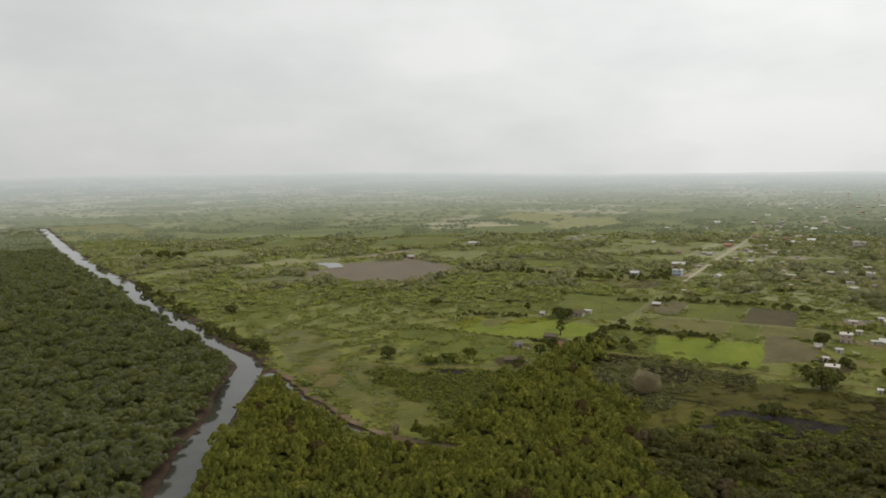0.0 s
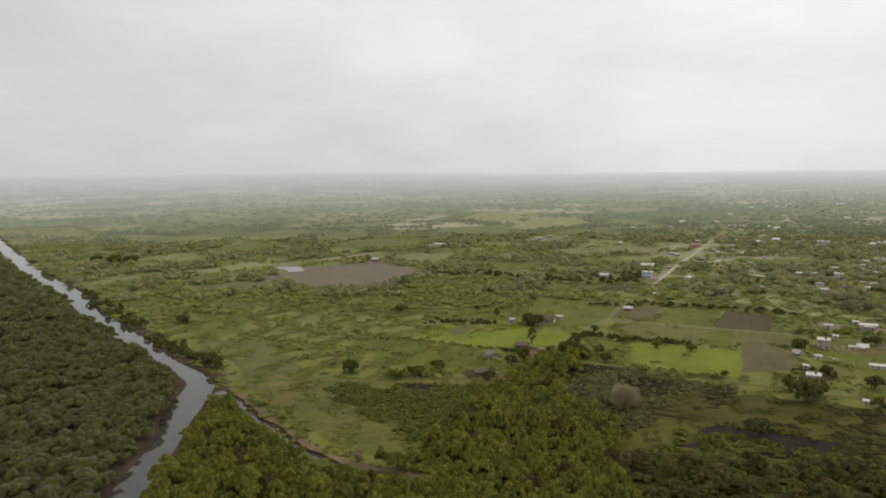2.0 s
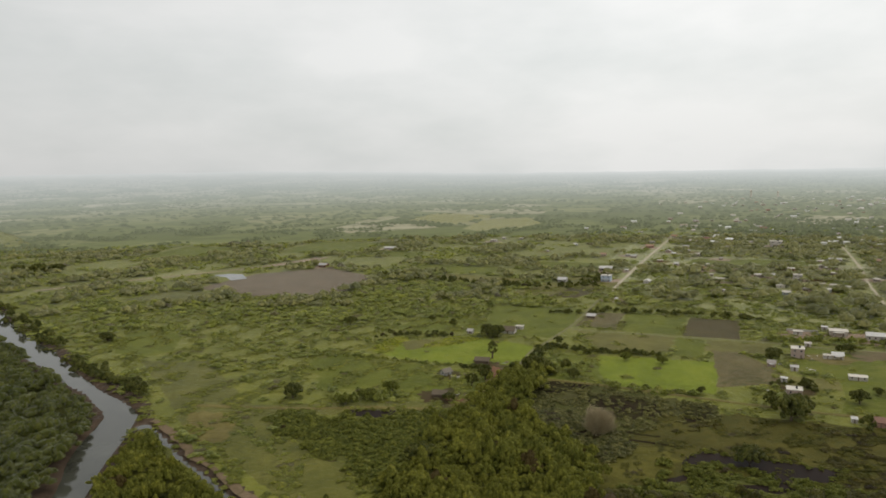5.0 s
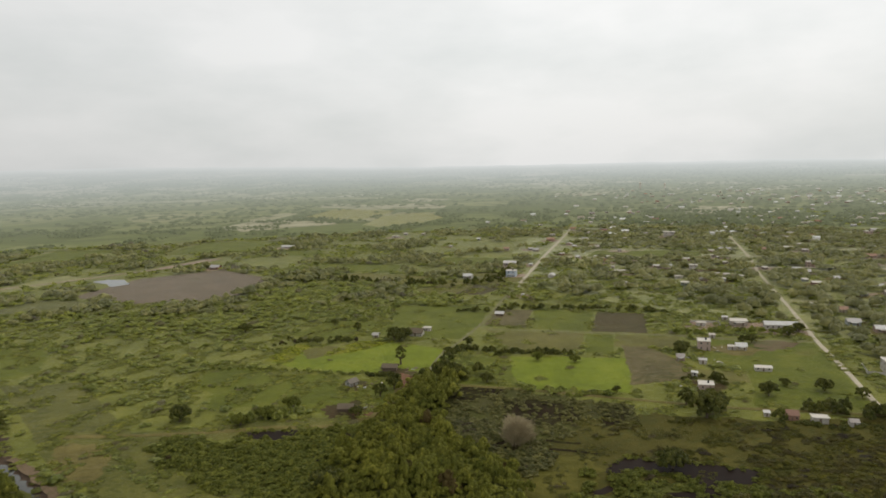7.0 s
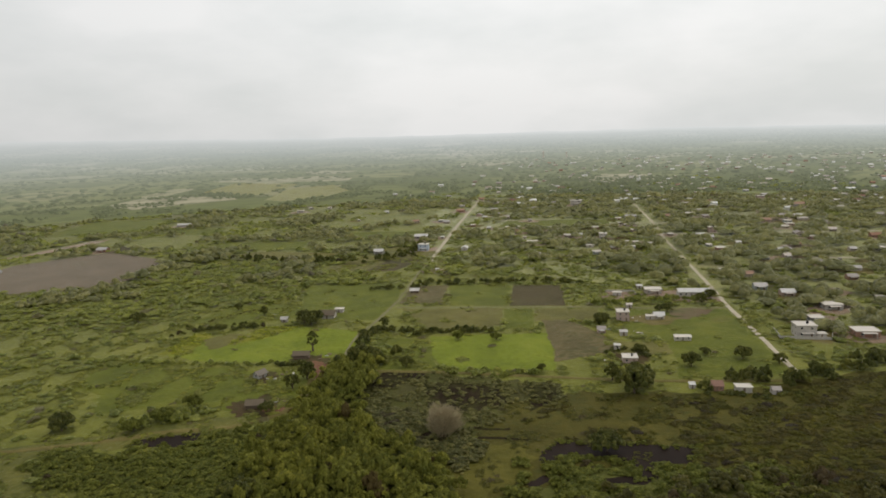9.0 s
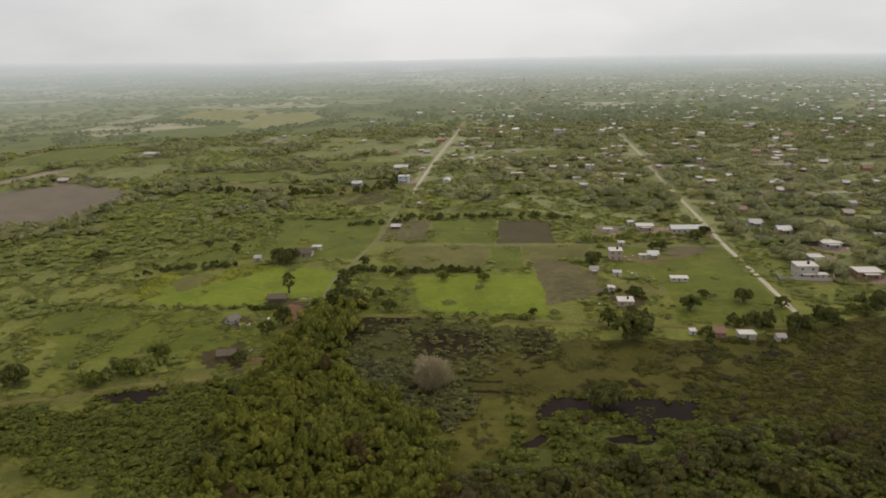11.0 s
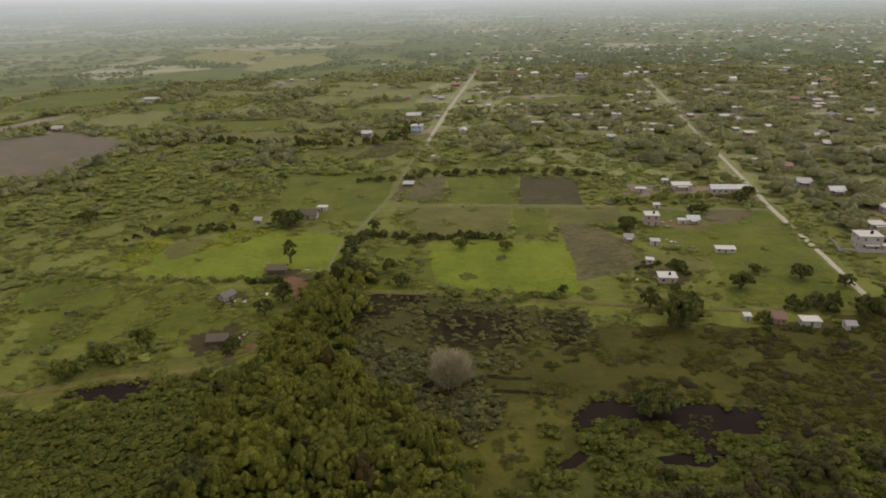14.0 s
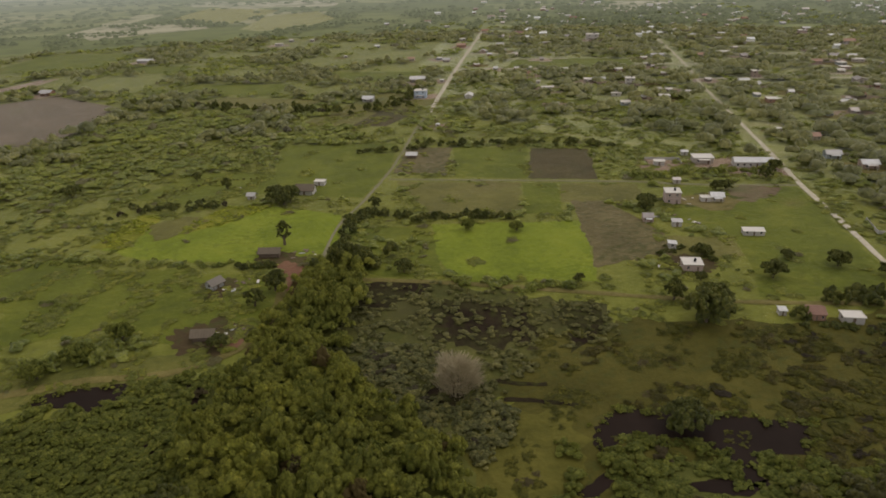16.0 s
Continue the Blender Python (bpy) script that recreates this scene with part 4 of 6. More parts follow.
def slab_roof(bm, w, d, z, over=0.35, rim=0.15):
    """A slab with a low rim, in one piece."""
    x, y = w / 2 + over, d / 2 + over
    top = z + 0.14 + rim
    rings = [(x, y, z), (x, y, top)] + ([(x - 0.16, y - 0.16, top), (x - 0.16, y - 0.16, z + 0.14)] if rim else [])
    vs = [[bm.verts.new((sx * a, sy * b, c)) for sx, sy in ((-1, -1), (1, -1), (1, 1), (-1, 1))] for a, b, c in rings]
    bm.faces.new(vs[0][::-1])
    bm.faces.new(vs[-1])
    for lo, up in zip(vs[:-1], vs[1:]):
        for i in range(4):
            j = (i + 1) % 4
            bm.faces.new((lo[i], lo[j], up[j], up[i]))


def gable_roof(bm, w, d, z, rise, over=0.45, th=0.10, ribs=0):
    """Two corrugated slopes with the ridge along x, in one piece."""
    x = w / 2 + over
    n = max(2, ribs * 2)
    eave = z - over * rise / (d / 2)
    rows = []
    for s, zz in ((-1, eave), (0, z + rise), (1, eave)):
        yy = s * (d / 2 + over)
        rows.append(([bm.verts.new((-x + 2 * x * k / n, yy, zz + th + (0.07 if k % 2 else 0.0))) for k in range(n + 1)],
                     [bm.verts.new((-x + 2 * x * k / n, yy, zz)) for k in range(n + 1)]))
    for (u0, l0), (u1, l1) in zip(rows[:-1], rows[1:]):
        for k in range(n):
            bm.faces.new((u0[k], u0[k + 1], u1[k + 1], u1[k]))
            bm.faces.new((l0[k], l1[k], l1[k + 1], l0[k + 1]))
        bm.faces.new((u0[0], u1[0], l1[0], l0[0]))
        bm.faces.new((u0[n], l0[n], l1[n], u1[n]))
    for k in range(n):
        bm.faces.new((rows[0][1][k], rows[0][1][k + 1], rows[0][0][k + 1], rows[0][0][k]))
        bm.faces.new((rows[2][0][k], rows[2][0][k + 1], rows[2][1][k + 1], rows[2][1][k]))


def gable_ends(bm, w, d, z, rise):
    for s in (-1, 1):
        x0, x1 = s * (w / 2 - 0.18), s * w / 2
        tri = [bm.verts.new((x, y, zz)) for x in (x0, x1) for y, zz in ((-d / 2, z), (d / 2, z), (0, z + rise))]
        for f in ((0, 1, 2), (5, 4, 3), (0, 3, 4, 1), (1, 4, 5, 2), (2, 5, 3, 0)):
            bm.faces.new([tri[i] for i in f])


def make_house(label, w, d, h, roof, m_wall, m_roof, storeys=1, tank=False, porch=False, group="village houses", openings=True):
    """A house at the origin, front to -y: walls with openings, doors, windows and roof."""
    e = thing("house", label, "house", group)
    for s in range(storeys):
        z0 = s * (h + 0.16)
        n = max(1, int(w // 3.2))
        front = []
        for i in range(n):
            x = -w / 2 + w * (i + 0.5) / n
            front.append((x, 0.0, 0.95, 2.1) if (i == n // 2 and s == 0) else (x, 0.95, 1.15, 1.15))
        back = [(x, 0.95, 1.0, 1.1) for x, *_ in front]
        side = [(0.0, 0.95, 1.1, 1.1)] if d < 7.5 else [(-d / 4, 0.95, 1.1, 1.1), (d / 4, 0.95, 1.1, 1.1)]
        if not openings:
            front, back, side = [(0.0, 0.0, 1.0, 1.95)], [], []
        bm = bmesh.new()
        for sd, holes in (("f", front), ("b", back), ("l", side), ("r", side)):
            wall_run(bm, sd, w, d, h, z0, holes)
        if s:
            slab_roof(bm, w, d, z0 - 0.15, 0.12, 0)
        if roof in ("gable", "tile") and s == storeys - 1:
            gable_ends(bm, w, d, z0 + h, d * 0.22)
        bmesh.ops.remove_doubles(bm, verts=bm.verts[:], dist=0.001)
        part("wall", bm, m_wall, e)
        for sd, holes in (("f", front), ("b", back), ("l", side), ("r", side)):
            for hole in holes:
                fill_hole(e, sd, w, d, z0, hole, M_WHITEWALL, M_GLASS)
    z = (storeys - 1) * (h + 0.16) + h + 0.01
    bm = bmesh.new()
    if roof == "slab":
        slab_roof(bm, w, d, z)
    elif roof in ("gable", "tile"):
        gable_roof(bm, w, d, z, d * 0.22, ribs=int(w / 0.9))
    else:
        v = [(-w / 2 - 0.4, -d / 2 - 0.5, z), (w / 2 + 0.4, -d / 2 - 0.5, z), (w / 2 + 0.4, d / 2 + 0.3, z + 0.35), (-w / 2 - 0.4, d / 2 + 0.3, z + 0.35)]
        lo = [bm.verts.new(p) for p in v]
        up = [bm.verts.new((a, b, c + 0.08)) for a, b, c in v]
        bm.faces.new(up)
        bm.faces.new(lo[::-1])
        for i in range(4):
            bm.faces.new((lo[i], lo[(i + 1) % 4], up[(i + 1) % 4], up[i]))
    part("roof", bm, m_roof, e)
    if tank:
        bm = bmesh.new()
        bmesh.ops.create_cone(bm, cap_ends=True, segments=14, radius1=0.65, radius2=0.6, depth=1.1, matrix=pose(w * 0.15, 0, z + 0.72))
        bmesh.ops.create_cone(bm, cap_ends=True, segments=14, radius1=0.6, radius2=0.25, depth=0.2, matrix=pose(w * 0.15, 0, z + 1.37))
        part("water_tank", bm, M_DARK, e, "dark roof water tank")
    if porch:
        bm = bmesh.new()
        add_box(bm, -w * 0.3, w * 0.3, -d / 2 - 2.4, -d / 2 - 0.36, h - 0.35, h - 0.23)
        part("porch_roof", bm, m_roof, e)
        for s in (-1, 1):
            bm = bmesh.new()
            add_box(bm, s * w * 0.28 - 0.1, s * w * 0.28 + 0.1, -d / 2 - 2.3, -d / 2 - 2.1, 0, h - 0.35)
            part("post", bm, M_CONCRETE, e)
    return e


KINDS = {}


def house(kind, x, y, width, turn=0.0):
    """Builds a kind of house once, then copies it with its parts."""
    spec = {
        "slab_b": ("one-storey brick house with a flat white slab roof", 9.0, 7.0, 2.8, "slab", M_PINK, M_SLAB, 1, True, False),
        "slab_w": ("one-storey house with a flat whitewashed slab roof", 9.0, 7.5, 2.8, "slab", M_WALL, M_SLAB, 1, False, True),
        "lowslab": ("small low outbuilding with a flat white roof", 6.0, 4.0, 2.3, "slab", M_WHITEWALL, M_SLAB, 1, False, False),
        "gable": ("small house with a pitched metal sheet roof", 8.0, 6.5, 2.7, "gable", M_WALL, M_ZINC, 1, False, True),
        "gable_w": ("little white cottage with a pitched metal roof", 5.0, 4.5, 2.4, "gable", M_WHITEWALL, M_ZINC, 1, False, False),
        "tile": ("old house with a brown tiled pitched roof", 10.0, 7.5, 2.9, "tile", M_WALL, M_TILE, 1, False, False),
        "shed": ("small shed with a sloping metal roof", 4.0, 3.0, 2.2, "shed", M_WHITEWALL, M_ZINC, 1, False, False),
        "longshed": ("long low white stable with a sloping roof", 11.0, 4.0, 2.2, "shed", M_WHITEWALL, M_SLAB, 1, False, False),
        "barn": ("long barn with a grey metal roof", 20.0, 7.0, 3.0, "gable", M_WHITEWALL, M_ZINC, 1, False, False),
        "two_b": ("two-storey pale unplastered brick house with a flat roof", 8.0, 7.5, 2.7, "slab", M_PINK, M_SLAB, 2, True, False),
        "two_w": ("two-storey white house with a flat roof", 9.5, 8.0, 2.8, "slab", M_WHITEWALL, M_SLAB, 2, True, True),
        "two_blue": ("two-storey pale blue house with a flat roof", 9.5, 8.0, 2.8, "slab", M_BLUE, M_SLAB, 2, True, True),
    }[kind]
    s = min(1.5, max(0.5, 0.82 * width / (spec[1] + 0.7)))
    HOUSES.append((x, y, spec[1] * s * 0.55))
    m = pose(x, y, 0.0, 0, 0, GRID + turn) @ Matrix.Diagonal((s, (1 + s) / 2, min(1.15, (1 + s) / 2), 1))
    if kind not in KINDS:
        KINDS[kind] = make_house(*spec)
        KINDS[kind].matrix_basis = m
        KINDS[kind]["base"] = 1
        return KINDS[kind]
    ob = KINDS[kind].copy()
    scene.collection.objects.link(ob)
    made = {KINDS[kind]: ob}
    for o in KINDS[kind].children_recursive:
        made[o] = o.copy()
        scene.collection.objects.link(made[o])
        made[o].parent = made[o.parent]
        made[o].matrix_parent_inverse = o.matrix_parent_inverse
    ob.matrix_basis = m
    return ob


# farms on the near fields
house("slab_b", 192, 339, 8.3)
house("lowslab", 207, 290, 7.6)
house("gable_w", 216, 283, 4.2)
house("tile", 200, 297, 5.4)
house("shed", 193, 302, 3.1)
house("shed", 198, 356, 4.2, 90)
house("longshed", 233, 352, 9.8)
house("lowslab", 232, 397, 5.6)
house("shed", 214, 372, 5.0)
house("shed", 250, 414, 4.4)
house("two_b", 231, 395, 8.3)
house("gable", 249, 388, 7.2)
house("lowslab", 244, 389, 5.4)
house("gable", 208, 382, 5.0)
house("lowslab", 262, 441, 6.8)
house("slab_w", 284, 435, 12.5)
house("barn", 300, 418, 22.8)
house("shed", 285, 449, 4.6)
house("gable", 345, 410, 9.5)
house("gable", 345, 390, 10.0)
house("slab_w", 340, 357, 12.2)
house("slab_w", 312, 344, 8.8)
house("two_w", 287, 330, 11.7)
house("lowslab", 291, 324, 5.8)
house("slab_w", 310, 316, 13.8)
house("shed", 375, 381, 4.5)
house("shed", 198, 572, 3.2)
house("two_blue", 224, 665, 11.5)
house("gable", 185, 672, 10.4)
house("gable", 247, 729, 18.2)
house("shed", 264, 717, 4.8)
house("gable", 313, 819, 8.7)
house("slab_w", 313, 836, 7.0)
house("slab_w", 326, 778, 7.1)
house("gable", 331, 749, 5.2)
house("slab_w", 347, 738, 6.9)
house("slab_w", 358, 735, 5.8)
house("slab_w", 379, 710, 8.0)
house("slab_w", 366, 654, 9.4)
house("barn", 375, 652, 9.5)
house("two_w", 387, 628, 9.3)
house("slab_w", 336, 566, 8.2)
house("lowslab", 294, 588, 5.8)
house("tile", 371, 909, 12.7)
house("slab_w", 399, 965, 8.3)
house("slab_w", 445, 1115, 8.8)
house("gable", 411, 892, 9.9)
house("gable", 393, 850, 8.1)
house("gable", 388, 816, 7.7)
house("gable", 395, 775, 5.0)
house("two_w", 526, 880, 22.4)
house("tile", 286, 845, 8.9)
house("gable", 291, 965, 6.5)
house("shed", 236, 906, 4.0)
house("gable", 401, 1165, 4.5)
house("gable", 386, 1203, 8.4)
house("tile", 479, 971, 15.8)
house("tile", 460, 1026, 11.5)
house("gable", 455, 964, 7.0)
house("gable", 514, 915, 7.7)
house("shed", 328, 669, 4.7)
house("slab_w", 644, 975, 8.6)
house("slab_w", 372, 569, 9.5)
house("gable", 402, 622, 7.3)
house("gable", 384, 591, 6.9)
house("slab_w", 392, 588, 4.9)
house("barn", 499, 732, 15.3)
house("shed", 453, 681, 4.1)
house("tile", 532, 708, 9.6)
house("slab_w", 561, 709, 13.1)
house("slab_w", 598, 732, 6.9)
house("gable", 570, 673, 10.3)
house("gable", 562, 685, 7.7)
house("gable", 461, 584, 9.5)
house("two_b", 490, 600, 8.9)
house("gable", 459, 571, 9.4)
house("gable", 458, 537, 5.0)
house("slab_w", 431, 542, 5.9)
house("slab_w", 446, 606, 6.4)
house("slab_w", 423, 477, 5.4)
house("gable", 441, 473, 7.3)
house("gable", 624, 638, 10.5)
house("slab_w", 560, 580, 10.5)
house("tile", 582, 622, 11.2)
house("gable", 632, 626, 10.5)
house("slab_w", 802, 756, 11.6)
house("tile", 715, 696, 16.3)
house("two_b", 738, 773, 11.1)
house("slab_w", 649, 598, 6.5)
house("gable", 577, 543, 9.2)
house("slab_w", 528, 524, 7.5)
house("gable", 503, 467, 6.9)
house("slab_w", 518, 457, 13.0)
house("gable", 439, 444, 6.2)
house("barn", 438, 418, 10.3)
house("shed", 462, 446, 3.2)
house("slab_w", 477, 431, 5.1)
house("gable", 702, 585, 9.5)
house("tile", 574, 499, 11.1)
house("gable", 781, 696, 9.4)
house("slab_w", 852, 742, 13.6)
house("tile", 838, 708, 13.2)
house("gable", 840, 680, 8.1)
house("slab_w", 741, 634, 7.3)
house("slab_w", 1012, 882, 12.3)
house("tile", 1137, 885, 14.4)
house("gable", 413, 400, 8.1)
house("lowslab", 379, 357, 5.8)
house("tile", 367, 440, 7.9)
house("lowslab", 365, 462, 4.9)
house("slab_w", 473, 422, 4.5)
house("gable", 726, 830, 6.6)
house("gable", 667, 824, 9.4)
house("slab_w", 787, 931, 12.8)
house("slab_w", 751, 951, 9.0)
house("gable", 687, 984, 8.9)
house("slab_w", 924, 968, 10.1)
house("shed", 472, 502, 3.9)
house("tile", 487, 504, 7.0)
house("gable", 616, 582, 6.2)
house("gable", 988, 986, 12.7)
house("slab_w", 637, 797, 6.0)
house("gable", 657, 713, 5.7)
house("barn", 43, 994, 21.3)
house("gable", -39, 837, 12.9)
house("lowslab", 196, 1054, 20.1)
house("gable", 218, 1086, 6.4)
house("slab_w", 242, 1074, 6.4)


def hut(label, x, y, w, d, h, turn, m_roof, m_wall):
    """A farm hut with a steep roof, open eaves and corner posts."""
    e = thing("hut", label, "hut", "farm huts")
    bm = bmesh.new()
    for sd, holes in (("f", [(0.0, 0.0, 1.0, 1.9)]), ("b", []), ("l", [(0.0, 0.9, 0.9, 0.9)]), ("r", [])):
        wall_run(bm, sd, w, d, h, 0, holes)
    gable_ends(bm, w, d, h, d * 0.32)
    bmesh.ops.remove_doubles(bm, verts=bm.verts[:], dist=0.001)
    part("wall", bm, m_wall, e)
    bm = bmesh.new()
    gable_roof(bm, w, d, h + 0.01, d * 0.32, 0.7, 0.16, int(w / 0.6))
    part("roof", bm, m_roof, e)
    fill_hole(e, "f", w, d, 0, (0.0, 0.0, 1.0, 1.9), M_WOOD, M_GLASS)
    fill_hole(e, "l", w, d, 0, (0.0, 0.9, 0.9, 0.9), M_WOOD, M_GLASS)
    for sx in (-1, 1):
        bm = bmesh.new()
        bmesh.ops.create_cone(bm, cap_ends=True, segments=8, radius1=0.09, radius2=0.07, depth=h - 0.25, matrix=pose(sx * (w / 2 - 0.1), -d / 2 - 0.5, (h - 0.25) / 2))
        part("post", bm, M_BARK, e)
    e.matrix_basis = pose(x, y, 0, 0, 0, turn)
    HOUSES.append((x, y, w * 0.6))


hut("dark thatched farm hut on a trodden yard", 35, 364, 5.8, 3.6, 2.0, -20, M_THATCH, M_WOOD)
hut("weathered grey wooden hut in the pasture", 42, 398, 4.6, 3.6, 2.1, 35, M_GREYWOOD, M_CONCRETE)
hut("long grey farm shed under a tall tree", 64, 416, 7.0, 3.6, 2.1, -25, M_THATCH, M_WOOD)
hut("grey roofed farmhouse beside a white annex", 93, 482, 8.0, 6.0, 2.4, -31, M_THATCH, M_WHITEWALL)
hut("small white hut beside dark trees", 69, 486, 3.0, 2.6, 2.0, -31, M_ZINC, M_WHITEWALL)
house("lowslab", 102, 491, 6.5)
hut("small field shelter with a pale roof", 158, 514, 5.0, 3.0, 2.0, -31, M_ZINC, M_WOOD)


def water_tower(x, y, h):
    e = thing("water_tower", "pale slender concrete water tower in the town", "tower", "towers")
    bm = bmesh.new()
    bmesh.ops.create_cone(bm, cap_ends=True, segments=12, radius1=3.2, radius2=2.2, depth=h * 0.8, matrix=pose(0, 0, h * 0.4))
    part("shaft", bm, M_SLAB, e)
    bm = bmesh.new()
    bmesh.ops.create_cone(bm, cap_ends=True, segments=12, radius1=2.6, radius2=4.0, depth=h * 0.1, matrix=pose(0, 0, h * 0.85))
    bmesh.ops.create_cone(bm, cap_ends=True, segments=12, radius1=4.0, radius2=1.0, depth=h * 0.1, matrix=pose(0, 0, h * 0.95))
    part("tank", bm, M_SLAB, e)
    e.matrix_basis = pose(x, y, 0)


water_tower(1225, 2115, 28)
water_tower(1341, 2155, 20)


def debris(x, y, n, seed):
    """Planks and sheets that lie about a yard, each a thing of its own."""
    rr = random.Random(seed)
    for _ in range(n):
        bm = bmesh.new()
        w, d = rr.uniform(0.8, 2.4), rr.uniform(0.3, 1.1)
        add_box(bm, -w / 2, w / 2, -d / 2, d / 2, 0, 0.14)
        bmesh.ops.bevel(bm, geom=bm.edges[:], offset=0.03, segments=1, affect="EDGES")
        for v in bm.verts:
            v.co.z += 0.12 * (v.co.x / w) ** 2
        me = bpy.data.meshes.new("board")
        bm.to_mesh(me)
        bm.free()
        me.materials.append(rr.choice((M_SLAB, M_WOOD, M_CONCRETE)))
        ob = tagged(new("board", me), "pale loose board lying on bare earth", "scrap", "yard scrap")
        ob.matrix_basis = pose(x + rr.uniform(-6, 6), y + rr.uniform(-4, 4), 0.14, 0, 0, rr.uniform(0, 180))


patch("yard", [(68, 409), (75, 403), (72, 397), (67, 388), (62, 383), (60, 385), (65, 397), (64, 406)], M_REDEARTH, 0.135, "reddish trodden earth yard beside the long shed", "yard", 1.6, 1.2)
patch("yard", [(37, 363), (43, 361), (46, 355), (43, 353), (37, 357)], M_REDEARTH, 0.136, "reddish trodden earth round the dark hut", "yard", 1.6, 1.2)
debris(44, 364, 7, 1)
debris(50, 396, 7, 2)
debris(74, 412, 9, 3)
debris(186, 344, 6, 4)
debris(240, 391, 6, 5)

# houses of the town behind, thinner and thinner
rr = random.Random(5)
FAR_KINDS = ["gable", "slab_w", "tile", "slab_w", "gable", "lowslab", "slab_w", "barn"]
done = 0
while done < 205:
    a, r = radians(rr.uniform(20, 60)), 520 + 1750 * rr.random() ** 1.15
    x, y = r * math.sin(a), r * math.cos(a) + 60
    along = (x - 300) * V.x + (y - 400) * V.y
    across = (x - 300) * U.x + (y - 400) * U.y
    if across < -230 + 0.05 * along or (across < 120 and along < 160):
        continue
    if any(math.hypot(x - hx, y - hy) < hr + 9 for hx, hy, hr in HOUSES):
        continue
    if waves(np.array([x]), np.array([y]), 55, 77)[0] < rr.uniform(0.25, 0.62):
        continue
    pt = np.array([x]), np.array([y])
    if min(line_distance(*pt, l)[0] for l in (FARM_ROAD, ROAD_WEST, ROAD_EAST, CROSS)) < 10 or any(inside(*pt, f)[0] for f in FIELDS):
        continue
    house(rr.choice(FAR_KINDS), round(x), round(y), rr.uniform(6, 13), rr.choice((0, 90, 0, 180)))
    done += 1

# the furthest roofs of the town, too small and too many to count
M_FARHOUSE = Mat("far_roofs_and_walls")
M_FARHOUSE.done(M_FARHOUSE.ramp(M_FARHOUSE.n("ShaderNodeNewGeometry").outputs["Random Per Island"], [(0.0, (0.30, 0.22, 0.17)), (0.3, (0.50, 0.45, 0.38)), (0.6, (0.66, 0.64, 0.60)), (1.0, (0.78, 0.77, 0.74))]), 0.8)
verts, faces = [], []
for k in range(420):
    a, r = radians(rr.uniform(8, 60)), rr.uniform(950, 2500)
    x, y = r * math.sin(a), r * math.cos(a)
    if (x - 300) * U.x + (y - 400) * U.y < -210 + rr.uniform(-120, 60) or any(math.hypot(x - hx, y - hy) < hr + 12 for hx, hy, hr in HOUSES):
        continue
    if min(line_distance(np.array([x]), np.array([y]), l)[0] for l in (ROAD_WEST, ROAD_EAST)) < 12:
        continue
    w, d, h = rr.uniform(2.6, 6), rr.uniform(2.4, 4.2), rr.uniform(2.4, 4.2)
    z = float(distance_height(np.array([x]), np.array([y]))[0]) - 0.8 if r > 1440 else 0.0
    n = len(verts)
    for ux, vy, vz in ((-w, -d, 0), (w, -d, 0), (w, d, 0), (-w, d, 0), (-w, -d, h), (w, -d, h), (w, d, h), (-w, d, h), (-w * 1.1, -d * 1.15, h - 0.1), (w * 1.1, -d * 1.15, h - 0.1), (w * 1.1, d * 1.15, h - 0.1), (-w * 1.1, d * 1.15, h - 0.1), (-w * 1.1, 0, h + 1.3), (w * 1.1, 0, h + 1.3)):
        p = Vector((x, y, z)) + U * ux + V * vy
        verts.append((p.x, p.y, z + vz))
    faces += [tuple(n + i for i in f) for f in ((0, 1, 5, 4), (1, 2, 6, 5), (2, 3, 7, 6), (3, 0, 4, 7), (8, 9, 13, 12), (10, 11, 12, 13), (8, 12, 11), (9, 10, 13))]
tagged(link_mesh("distant_houses", verts, faces, M_FARHOUSE.m), "distant pale roofs of the town in haze", "houses", kind="stuff")

# bare and grassy yards round the village houses
rr = random.Random(11)
for hx, hy, hr in HOUSES[12:]:
    if (hy < 432 and hx < 232) or (hx < 170 and hy < 600):
        continue
    if rr.random() < 0.85:
        n = 9
        spot = [(hx + (hr + rr.uniform(4, 14)) * math.cos(6.283 * k / n), hy + (hr + rr.uniform(4, 12)) * math.sin(6.283 * k / n)) for k in range(n)]
        patch("yard", spot, rr.choice((M_BAREYARD, M_DRYGRASS, M_BAREYARD, M_LIGHTGRASS)), 0.125 + 0.002 * rr.randrange(12), "bare and grassy yard round a house", "yard", 1.0, 4.0)

# ---- woods, shrubs and scrub ----


def split(items, name, material, label, category, far=None, near=265):
    """Crowns near the camera's way get all their leaf clumps, those further off fewer and larger ones."""
    d = np.hypot(items[:, 0] - 40, items[:, 1] - 120)
    foliage(name, items[d < near], far or FULL, material, label, category)
    foliage(name, items[(d >= near) & (d < 500)], far or HALF, material, label, category)
    foliage(name, items[(d >= 500) & (d < 850)], LITE if far is None else SPOT, material, label, category)
    foliage(name, items[d >= 850], SPOT, material, label, category)


river_d = lambda x, y: line_distance(x, y, RIVER)
